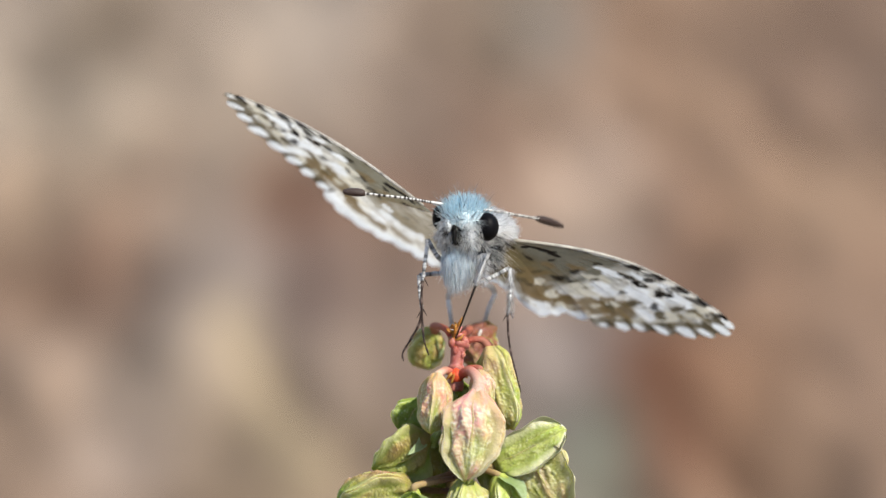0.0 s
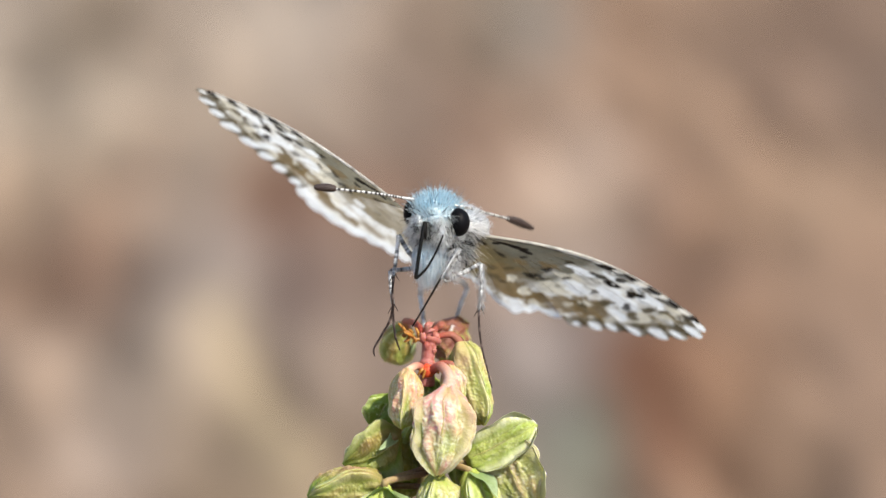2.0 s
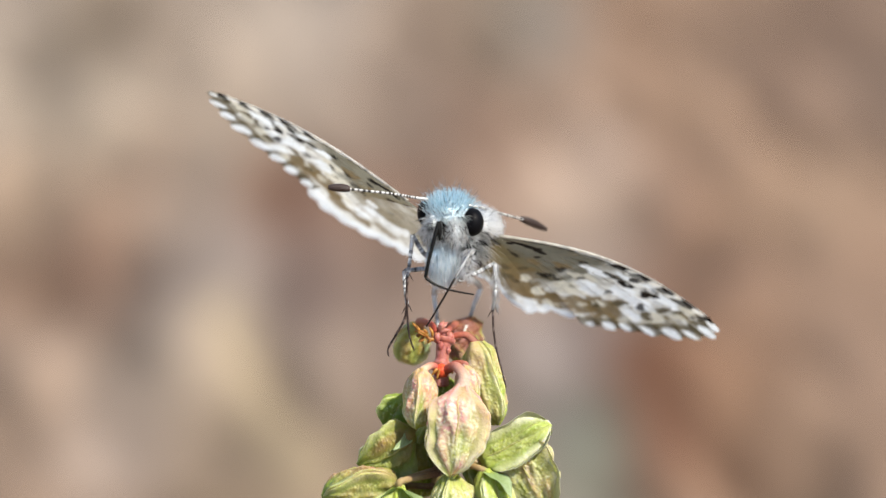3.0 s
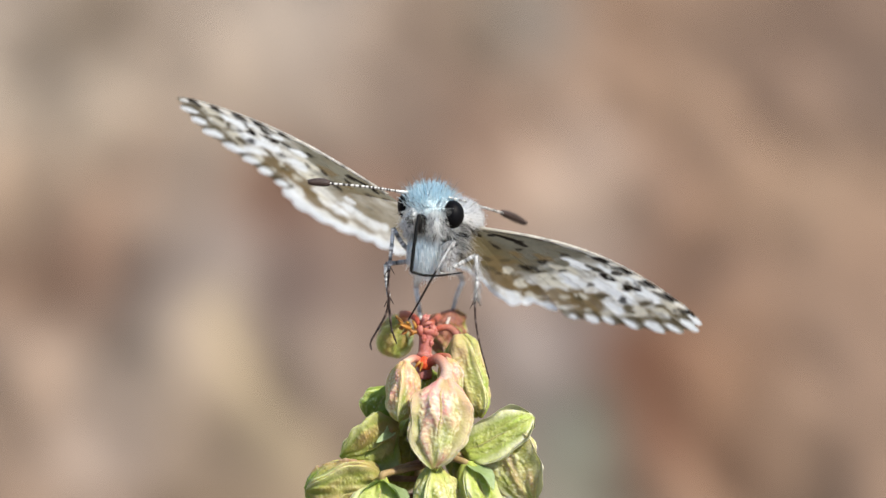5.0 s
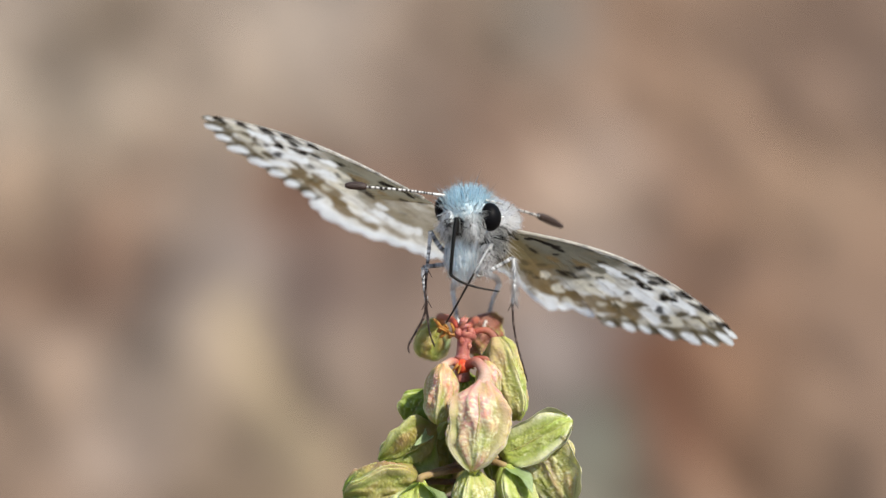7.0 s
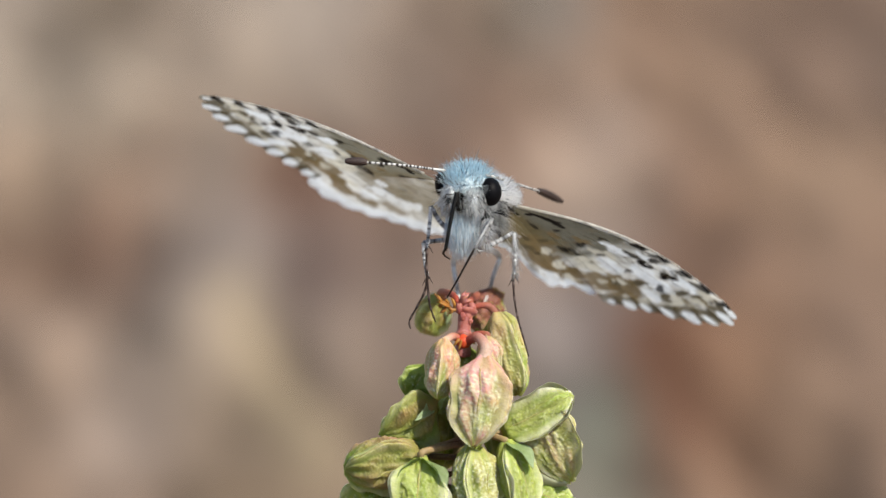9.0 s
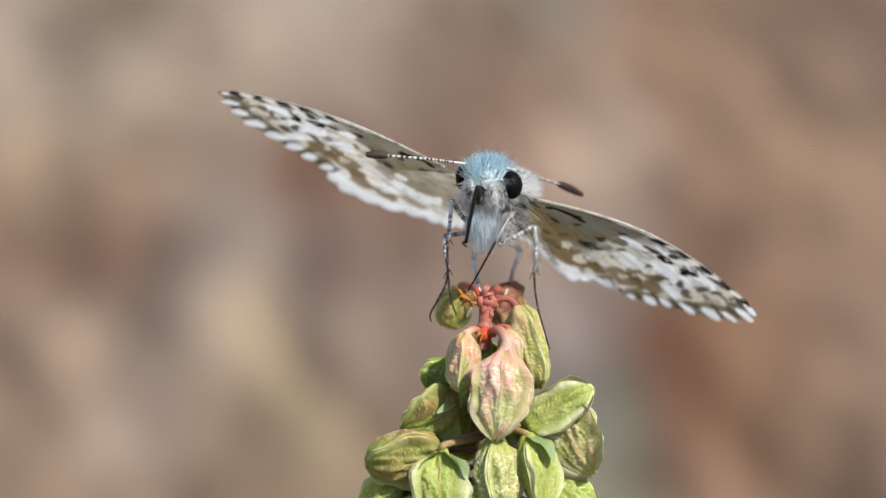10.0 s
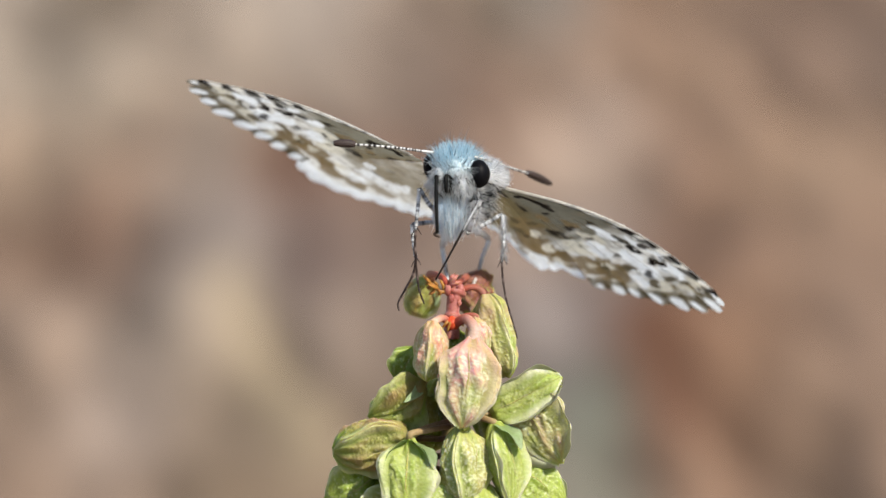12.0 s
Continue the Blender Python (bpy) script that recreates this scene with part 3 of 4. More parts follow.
fruit(856, 690, -35, 46, 76, lean=12, nod=6, turn=60, pink=0.8, green=0.3, seed=5, kind="pod", stalk=[(813, 662, -12), (832, 652, -22), (848, 652, -30)], neck=1.2)
fruit(834, 768, -82, 117, 160, lean=-7, nod=10, turn=-6, pink=1.25, green=0.2, mealy=1.5, seed=6, rim=0.09, brim=1.7, stalk=[(813, 664, -16), (832, 656, -36), (846, 674, -62)], neck=1.5)
fruit(818, 716, 18, 70, 84, lean=6, nod=-6, turn=30, pink=0.1, green=1.3, seed=26, stalk=[(808, 680, 8)])
fruit(726, 738, 40, 66, 70, lean=-30, nod=-15, turn=10, pink=0.05, green=1.4, seed=7, stalk=[(800, 720, 20), (770, 712, 30)])
# a deep green fruit; its tone also holds the shade it hangs in
fruit(708, 800, -5, 112, 116, lean=-58, nod=12, turn=20, pink=0.5, green=1.6, seed=8, puff=0.0, brim=1.6, mealy=0.4, flush=(0.34, 0.19, 0.10), stalk=[(800, 760, 0), (772, 752, -4)], sepals=((-80, 0.62, 0.16, -0.3),))
fruit(938, 792, -30, 76, 140, lean=120, nod=10, turn=14, pink=0.06, green=0.4, seed=10, mealy=0.4, kind="hood", tip=0.30, rim=0.24, brim=2.8, puff=-0.04, stalk=[(812, 800, 0), (846, 822, -20)])
fruit(968, 840, -22, 108, 156, lean=24, nod=4, turn=-20, pink=0.45, green=0.4, seed=11, tip=0.4, rim=0.16, brim=1.7, puff=-0.02, stalk=[(815, 810, 4), (880, 790, 0), (930, 776, 2)])
fruit(664, 876, -40, 104, 134, lean=-80, nod=8, turn=-86, pink=0.8, green=1.6, seed=12, gape=0.1, brim=1.8, mealy=0.4, flush=(0.36, 0.19, 0.12), kind="hood", stalk=[(800, 838, -6), (760, 850, -26)])
fruit(728, 938, -85, 100, 150, lean=-4, nod=12, turn=4, pink=0.05, green=0.55, seed=13, puff=0.06, brim=1.7, rim=0.10, mealy=0.5, stalk=[(802, 846, -14), (770, 850, -50), (736, 856, -80)], sepals=((-158, 0.46, 0.58, -0.3), (-26, 0.46, 0.58, -0.3)))
fruit(825, 914, -75, 98, 140, lean=2, nod=8, turn=46, pink=0.25, green=0.4, seed=14, gape=0.2, brim=1.4, mealy=1.5, kind="pod", stalk=[(808, 842, -14), (818, 838, -50)])
fruit(896, 910, -62, 80, 150, lean=10, nod=8, turn=40, pink=0.02, green=0.5, seed=15, gape=0.25, brim=1.9, puff=0.05, rim=0.10, mealy=0.4, stalk=[(814, 842, -10), (850, 830, -36), (878, 836, -56)], sepals=((-36, 0.44, 0.52, -0.35),))
fruit(955, 950, 0, 90, 124, tip=0.2, lean=58, nod=0, turn=16, pink=0.02, green=0.9, seed=16, stalk=[(815, 880, 4), (890, 880, 0)], sepals=((-20, 0.6, 0.3, -0.1),))
fruit(628, 950, 0, 96, 104, lean=-60, nod=0, turn=12, pink=0.1, green=1.1, seed=17, stalk=[(800, 900, 4), (700, 900, 0)])
fruit(800, 795, 100, 90, 110, lean=-10, nod=-8, turn=30, pink=0.1, green=1.2, seed=18, stalk=[(808, 740, 6)])
fruit(768, 838, 100, 110, 130, lean=-14, nod=-10, turn=20, pink=0.4, green=1.4, seed=20, stalk=[(806, 800, 8), (784, 790, 30)], flush=(0.30, 0.20, 0.08))
fruit(880, 850, 60, 100, 120, lean=24, nod=-14, turn=30, pink=0.1, green=1.1, seed=19, stalk=[(812, 800, 8), (850, 790, 24)])
fruit(800, 985, -60, 100, 140, lean=-4, nod=8, turn=20, pink=0.1, green=0.7, seed=21, stalk=[(808, 920, -10), (804, 912, -46)])
fruit(870, 1010, -50, 110, 140, lean=14, nod=6, turn=50, pink=0.1, green=0.7, seed=22, stalk=[(808, 940, -6), (850, 932, -36)])
fruit(690, 1010, -30, 110, 140, lean=-30, nod=6, turn=10, pink=0.2, green=0.7, seed=23, stalk=[(804, 950, -6), (730, 940, -26)])
fruit(690, 905, 30, 110, 120, lean=-40, nod=-8, turn=40, pink=0.3, green=1.3, seed=24, stalk=[(804, 870, 4), (740, 868, 20)], flush=(0.40, 0.24, 0.13))
fruit(745, 1000, 20, 110, 130, lean=-12, nod=0, turn=25, pink=0.1, green=0.9, seed=25, stalk=[(806, 930, 4), (770, 922, 14)])

floret = new("floret")
floret.parent = plant
floret["label"] = "small withered orange floret"
vs, fs, _ = tube(smooth_path([P(0, 0, 0), P(-4, -4, 14), P(4, -6, 30), P(0, -8, 42)], 5), lambda f: (4.5 - 3 * f) * U, 7)
mesh_object("filament", vs, fs, FLORET, floret)
for k in range(7):
    a = k * 2.4
    d = Vector((math.cos(a), math.sin(a) - 0.4, 0.7 * math.sin(a * 1.7) + 0.3))
    base = P(0, -3, 10 + 4 * k)
    vs, fs, _ = tube(smooth_path([base, base + d * 8 * U, base + d * 15 * U + P(0, 0, 5)], 4), lambda f: (2.8 + 4.6 * math.sin(f * 3.0)) * U, 6, flat=0.4)
    mesh_object("petal", vs, fs, FLORET, floret)

bit = new("floret")
bit.parent = plant
bit["label"] = "shrivelled brown floret"
bit.location = at(804, 596, -4)
for k, (dx, dz, db) in enumerate(((10, 12, -6), (16, 4, -3), (5, 17, 2), (12, 16, 4))):
    vs, fs, _ = tube(smooth_path([P(0, 0, 0), P(dx * 0.5, db, dz * 0.7), P(dx, db * 1.5, dz), P(dx + 4, db, dz + 5 - 4 * (k % 2))], 5), lambda f: (3.6 + 1.6 * math.sin(5 * f) - 1.6 * f) * U, 7)
    mesh_object("petal", vs, fs, STALK, bit)

# ---- the butterfly ----
butterfly = thing("butterfly", "small skipper butterfly, checkered white and brown wings spread, blue-grey fur", "butterfly", SUBJECT)
WHITE, INK = (0.82, 0.83, 0.82), (0.03, 0.026, 0.024)
BLUE, ICE = (0.54, 0.77, 0.87), (0.88, 0.95, 0.96)


def mottled(a, b, f):
    return lambda p, n, rng: blend(a, b, 1.0 if rng.random() < f else 0.25 * rng.random())


def body_part(name, lumps, label, dark=(0.80, 0.82, 0.84), hoar=0.3):
    verts, faces, tints = [], [], []
    for c, r in lumps:
        vs, fs = ellipsoid(c, r, 18, 26, 0.06)
        k = len(verts)
        verts += vs
        faces += [tuple(i + k for i in f) for f in fs]
        tints += [blend(dark, WHITE, hoar + 0.5 * noise.noise(v * 60000 * U / 0.03)) for v in vs]
    return mesh_object(name, verts, faces, SKIN, butterfly, label, tints)


HEAD = at(822, 402, -40)
head_lumps = [(HEAD, (45 * U, 42 * U, 44 * U))]
palp_lumps = [(at(792, 413, -66), (12 * U, 20 * U, 25 * U)), (at(828, 416, -68), (17 * U, 20 * U, 26 * U))]
chest_lumps = [(at(806, 456, -42), (24 * U, 30 * U, 38 * U)), (at(827, 456, 30), (26 * U, 56 * U, 32 * U))]
flank_lumps = [(at(864, 448, 8), (17 * U, 28 * U, 23 * U))]
thorax_lumps = [(at(862, 408, 78), (41 * U, 96 * U, 29 * U))]
abdomen_lumps = [(at(850, 416 + 5 * k, 180 + 50 * k), ((34 - 4 * k) * U, 40 * U, (32 - 4 * k) * U)) for k in range(6)]

head = body_part("head", head_lumps, "grey-blue furry head", (0.55, 0.67, 0.73), 0.15)
palps = [body_part("palp", [lump], "bristly grey palp") for lump in palp_lumps]
flank = body_part("flank", flank_lumps, "grizzled grey furry flank", (0.06, 0.062, 0.065), 0.05)
chest = body_part("chest", chest_lumps, "white furry chest", (0.80, 0.84, 0.87), 0.5)
thorax = body_part("thorax", thorax_lumps, "pale furry thorax")
for lump in abdomen_lumps:
    body_part("abdomen_segment", [lump], "greyish cream ring of the abdomen", (0.20, 0.18, 0.13), 0.1)

for x, y, b, r in ((862, 402, -60, (20, 23, 25)), (777, 386, -28, (12, 22, 22))):
    vs, fs = ellipsoid(at(x, y, b), tuple(v * U for v in r), 22, 30)
    mesh_object("eye", vs, fs, EYE, head, "glossy black compound eye")
vs, fs = ellipsoid(at(804, 417, -92), (4.0 * U, 9 * U, 17 * U), 12, 14)
mesh_object("tongue_base", vs, fs, HORN, head, "dark base of the tongue between the palps")


def crown_shade(p, n, rng):
    """Sky-blue on the crown, white and grizzled on the face."""
    f = rng.random()
    top = (p.z - HEAD.z) / (46 * U)
    c = blend(BLUE, ICE, 0.9 * f)
    if top < 0.42:
        c = blend(blend(WHITE, (0.96, 0.96, 0.94), f), c, 2.2 * top - 0.1)
        return c if rng.random() > 0.15 else (0.05, 0.05, 0.055)
    return c if rng.random() > 0.05 else blend((0.10, 0.20, 0.26), (0.02, 0.02, 0.02), rng.random())


fur_on("crown_fur", head, head_lumps, 4300, 24 * U, 0.7 * U,
       lambda p, n: n * (0.75 if p.z > HEAD.z else 0.3) + Vector((0, -0.15, 0.65 if p.z > HEAD.z + 12 * U else -0.5)), crown_shade,
       lambda p, n: p.z > HEAD.z - 30 * U and not (p.x > HEAD.x + 27 * U and -36 * U < p.z - HEAD.z < 24 * U and p.y < HEAD.y + 10 * U) and
       not (p.x < HEAD.x - 40 * U and -6 * U < p.z - HEAD.z < 32 * U), "pale blue tuft of hair", seed=3, clump=0.5)
fur_on("stray_hair", head, [(HEAD + P(0, 10, 0), (44 * U, 40 * U, 44 * U))], 420, 46 * U, 0.35 * U, lambda p, n: n * 0.9 + Vector((0, 0.1, 0.55)),
       lambda p, n, rng: blend((0.05, 0.06, 0.07), (0.55, 0.68, 0.74), rng.random()), lambda p, n: n.z > 0.35, "sparse long bristles", seed=13)
for k in (0, 1):
    fur_on("palp_fur", palps[k], [palp_lumps[k]], 1250, 15 * U, 0.6 * U, lambda p, n, k=k: n * 0.45 + Vector((0.2 * k - 0.1, -0.25, -0.6)),
       mottled((0.95, 0.97, 0.98), (0.03, 0.03, 0.035), 0.20), lambda p, n: n.y < 0.3 and abs(p.x + 5 * U) > 6 * U, "grizzled bristles", seed=4 + 10 * k, clump=0.5)

fur_on("bristle_tuft", palps[1], [(at(807, 416, -88), (4 * U, 6 * U, 16 * U)), (at(788, 409, -86), (4 * U, 4 * U, 6 * U))], 220, 13 * U, 0.6 * U,
       lambda p, n: n * 0.5 + Vector((0, -0.5, -0.4)), mottled((0.008, 0.008, 0.009), (0.05, 0.045, 0.04), 0.25), None, "black bristles between the palps", seed=14)


def chest_shade(p, n, rng):
    """White and bluish hair in front, grizzled with black on the flank behind the eye."""
    side = min(1.0, max(0.0, (p.x - at(832, 0, 0).x) / (16 * U)))
    if rng.random() < 0.07 + 0.45 * side:
        return blend((0.30, 0.42, 0.52), (0.02, 0.02, 0.024), side)
    return blend((0.94, 0.965, 0.98), (0.66, 0.78, 0.86), rng.random() ** 1.6)


fur_on("chest_fur", chest, chest_lumps, 6500, 28 * U, 0.65 * U, lambda p, n: n * 0.25 + Vector(((at(808, 0, 0).x - p.x) / (60 * U), -0.2, -0.95)),
       chest_shade, lambda p, n: n.y < 0.6, "long white and bluish hair", seed=5, stray=0.13, clump=0.28)
fur_on("flank_fur", flank, flank_lumps, 2300, 19 * U, 0.55 * U, lambda p, n: n * 0.5 + Vector((0.25, -0.15, -0.5)),
       mottled((0.86, 0.88, 0.88), (0.012, 0.012, 0.014), 0.52), lambda p, n: n.y < 0.5, "grizzled black and white hair", seed=15, clump=0.5)
fur_on("flank_hair", flank, flank_lumps, 150, 56 * U, 0.5 * U, lambda p, n: n * 0.5 + Vector((0.35, 0.1, -0.8)),
       mottled((0.90, 0.88, 0.80), (0.55, 0.52, 0.45), 0.3), lambda p, n: n.y < 0.5 and n.x > 0.2, "long pale hair", seed=16, stray=0.1, clump=0.2)
fur_on("thorax_fur", thorax, thorax_lumps, 5200, 19 * U, 0.75 * U, lambda p, n: n * 0.8 + Vector((0, -0.2, 0.05)),
       lambda p, n, rng: blend((0.94, 0.94, 0.93), (0.05, 0.05, 0.05), 1.0 if rng.random() < (0.04 if n.z > -0.55 else 0.45) else 0.5 * rng.random() * (n.z < -0.55)), lambda p, n: n.y < 0.7, "long whitish hair", seed=6, clump=0.45)


antennae = []
for path, club, pale in (([(786, 362, -45), (760, 358, -45), (716, 351, -40), (645, 343, -36)], [(647, 343, -36), (630, 341, -36), (608, 340, -36)], 0.30),
                         ([(856, 372, -62), (878, 374, 0), (917, 380, 120), (957, 386, 210)], [(955, 385, 210), (976, 390, 250), (1003, 399, 290)], 0.24)):
    root = at(*path[0])
    line = [p - root for p in smooth_path([at(*q) for q in path], 26)]
    vs, fs, ts = tube(line, lambda f, pale=pale: (2.3 if pale > 0.2 else 1.6) * U, 7, lambda f, pale=pale: (0.72, 0.71, 0.68) if f < pale or int(f * 46) % 2 else INK)
    antenna = mesh_object("antenna", vs, fs, CUTICLE, head, "thin antenna ringed in black and white", ts)
    antenna.location = root
    antennae.append((antenna, root))
    vs, fs, _ = tube([p - root for p in smooth_path([at(*q) for q in club], 8)], lambda f: 7.6 * U * (math.sin(math.pi * (0.10 + 0.84 * f)) ** 0.45), 12)
    mesh_object("club", vs, fs, CLUB, antenna, "blunt dark brown club")


# wings: hinge, unit vectors along the leading edge and across the wing
SPAN = 511.0


def rim_fore(a):
    """Outline of the forewing: distance of its outer margin from the hinge, at a degrees from the leading edge."""
    return SPAN * float(np.interp(a, [0, 2.5, 5, 10, 15, 20, 25, 30, 36], [0.992, 1.022, 1.040, 1.047, 1.028, 0.982, 0.938, 0.915, 0.90]))


def rim_hind(a):
    """Outline of a hindwing, spread full."""
    return float(np.interp(a, [34, 38, 42, 46, 50, 55, 61, 68, 76], [464, 498, 520, 516, 492, 442, 400, 375, 320]))


def rim_hind_folded(a):
    """Outline of the other hindwing, partly folded, with a notch beside the forewing."""
    return float(np.interp(a, [34, 37, 39.6, 42, 45, 49, 51.5, 54, 59, 76], [440, 424, 400, 388, 408, 420, 396, 330, 275, 200]))


CREAMY, OLIVE, TAN, BLACK, MILK = (0.72, 0.69, 0.57), (0.085, 0.068, 0.035), (0.195, 0.138, 0.064), (0.008, 0.006, 0.005), (0.89, 0.93, 0.945)


def band(x, centre, half, soft=0.25):
    return min(1.0, max(0.0, (half * (1 + soft) - abs(x - centre)) / (half * 2 * soft)))


MARKS = []


def spot(tone, strong, along, a, half_along, half_across, only=0):
    """A mark on the wings: its place along (in spans) and across (in degrees), its half sizes, and whether only the left (-1) or right (1) wing bears it."""
    MARKS.append((tone, strong, along, a, half_along, half_across, only))


def marked(c, along, a, hand):
    for tone, strong, r0, a0, dr, da, only in MARKS:
        if only != -hand and abs(along - r0) < 1.3 * dr and abs(a - a0) < 1.3 * da:
            c = blend(c, tone, strong * band(math.hypot((along - r0) / dr, (a - a0) / da) + 0.40 * ragged(along * 1.6, a * 1.6, 4.0), 0, 0.95, 0.14))
    return c


# pale windows of the middle and of the tip
spot(CREAMY, 0.9, 0.58, 29, 0.085, 5)
spot(CREAMY, 0.85, 0.53, 20, 0.06, 4)
spot(MILK, 0.9, 0.60, 22.5, 0.06, 3.5)
spot(MILK, 0.95, 0.515, 12.2, 0.06, 2.4)
spot(MILK, 0.9, 0.59, 6.6, 0.04, 1.8)
spot(MILK, 0.95, 0.69, 15, 0.065, 3.4)
spot(MILK, 0.9, 0.70, 5.0, 0.03, 1.6)
spot(MILK, 1.0, 0.775, 15.2, 0.07, 3.6)
spot(MILK, 1.0, 0.80, 7.2, 0.06, 2.8)
spot(MILK, 0.9, 0.83, 21.5, 0.06, 3.0)
# the tan cloud towards the inner corner, and the hindwing's bands
spot(TAN, 0.95, 0.76, 26, 0.10, 5.5)
spot(TAN, 0.9, 0.72, 32, 0.09, 5)
spot(TAN, 0.8, 0.84, 29, 0.05, 5)
spot(TAN, 0.95, 0.67, 40, 0.11, 5, 1)
spot(TAN, 0.95, 0.745, 37.5, 0.06, 3.5, -1)
spot(TAN, 0.8, 0.60, 46, 0.06, 4)
spot(TAN, 0.9, 0.80, 42, 0.06, 5)
spot(TAN, 0.85, 0.77, 49, 0.055, 4.5)
spot(TAN, 0.7, 0.68, 56, 0.05, 5)
spot(MILK, 0.8, 0.70, 47.5, 0.05, 3)
spot(MILK, 0.7, 0.56, 56, 0.06, 4)
spot(TAN, 0.7, 0.40, 44, 0.10, 9, 1)
spot(TAN, 0.8, 0.43, 38.5, 0.05, 2, -1)
spot(TAN, 0.8, 0.73, 20.5, 0.03, 3)
spot(TAN, 0.8, 0.40, 19, 0.05, 3.5)
spot(CREAMY, 0.9, 0.735, 25.5, 0.025, 2)
spot(CREAMY, 0.7, 0.72, 31, 0.025, 2)
spot(CREAMY, 0.9, 0.69, 40.5, 0.03, 2.3)
spot(MILK, 0.9, 0.56, 47.5, 0.075, 5, -1)
spot(MILK, 0.8, 0.46, 42, 0.04, 3, -1)
spot(MILK, 0.8, 0.50, 61, 0.05, 4, -1)
spot(TAN, 0.9, 0.56, 46, 0.11, 9, 1)
spot(OLIVE, 0.8, 0.46, 50, 0.03, 3, 1)
spot(CREAMY, 0.8, 0.46, 42, 0.03, 2.4, 1)
spot(CREAMY, 0.95, 0.585, 41.4, 0.035, 2.6, 1)
spot(TAN, 0.8, 0.63, 38.5, 0.04, 2.5, 1)
# pale moons before the fringe
for moon, span in ((4.6, 0.888), (9.6, 0.90), (14.2, 0.875), (18.4, 0.895), (23.5, 0.86), (28, 0.85)):
    spot(CREAMY, 0.95, span, moon, 0.032, 1.7)
# black and olive flecks
spot(BLACK, 1.0, 0.17, 13.0, 0.085, 3.0)
spot(BLACK, 1.0, 0.125, 19, 0.03, 5.5)
spot(BLACK, 0.95, 0.255, 15, 0.028, 2.4)
spot(BLACK, 0.9, 0.29, 23, 0.022, 3.0)
spot(OLIVE, 0.9, 0.36, 49, 0.03, 3)
spot(BLACK, 0.7, 0.50, 47, 0.018, 2.6)
spot(BLACK, 0.9, 0.445, 32, 0.026, 3.6)
spot(BLACK, 0.8, 0.475, 29.5, 0.02, 1.6)
spot(BLACK, 0.9, 0.44, 22.5, 0.026, 2.8)
spot(BLACK, 0.8, 0.525, 20.4, 0.018, 2.2)
spot(BLACK, 0.95, 0.43, 9.6, 0.026, 2.6)
spot(BLACK, 0.9, 0.565, 9.6, 0.034, 1.5)
spot(BLACK, 1.0, 0.635, 10.0, 0.042, 1.7)
spot(BLACK, 1.0, 0.735, 8.0, 0.032, 2.7)
spot(BLACK, 0.9, 0.80, 15.5, 0.034, 1.7)
spot(BLACK, 0.9, 0.64, 6.3, 0.028, 1.3)
spot(BLACK, 0.8, 0.24, 11.2, 0.025, 1.5)
spot(BLACK, 0.85, 0.79, 11.1, 0.025, 1.0, -1)
spot(BLACK, 0.8, 0.655, 18.6, 0.02, 1.6)
spot(OLIVE, 0.85, 0.74, 20, 0.025, 1.6)
spot(OLIVE, 0.9, 0.85, 17, 0.02, 2.4)
spot(OLIVE, 0.9, 0.85, 11, 0.02, 2.0)
spot(OLIVE, 0.85, 0.87, 7, 0.018, 1.6)
spot(BLACK, 0.85, 0.09, 37, 0.03, 5)
spot(BLACK, 0.8, 0.22, 34.5, 0.05, 2.2)
spot(TAN, 0.8, 0.33, 29, 0.03, 3)
spot(OLIVE, 0.8, 0.36, 39, 0.02, 3)
COSTA = (0.54, 0.635, 0.74, 0.838, 0.945)


def ragged(along, a, k):
    """Blotchy scales, coarse and fine, from -1 to 1."""
    u, w = along * math.cos(radians(a)), along * math.sin(radians(a))
    return noise.noise(Vector((u * 13, w * 22, k))) + 0.6 * noise.noise(Vector((u * 34, w * 55, k + 5)))


def ground_tint(along, a, jit, hand):
    """Underside common to both wings: dull olive-grey at the base, golden behind, whitish beyond the middle; the right
    base also carries painted shade.
    """
    # right wing: dusky scales, darkened further for the shade of body and hair
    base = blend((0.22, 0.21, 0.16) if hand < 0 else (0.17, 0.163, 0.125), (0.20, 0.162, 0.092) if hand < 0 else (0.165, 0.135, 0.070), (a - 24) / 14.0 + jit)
    c = blend(base, (0.79, 0.79, 0.74), 5.0 * (along - 0.44) + jit)
    if a < 27:                                        # a dusky net towards the tip
        c = blend(c, (0.17, 0.13, 0.06), min(0.85, 7 * (along - 0.77)) * (0.70 + 1.0 * ragged(along, a, 6.0)))
    return marked(blend(c, TAN, 0.62 * ragged(along, a, 2.0) - 0.12), along, a, hand)


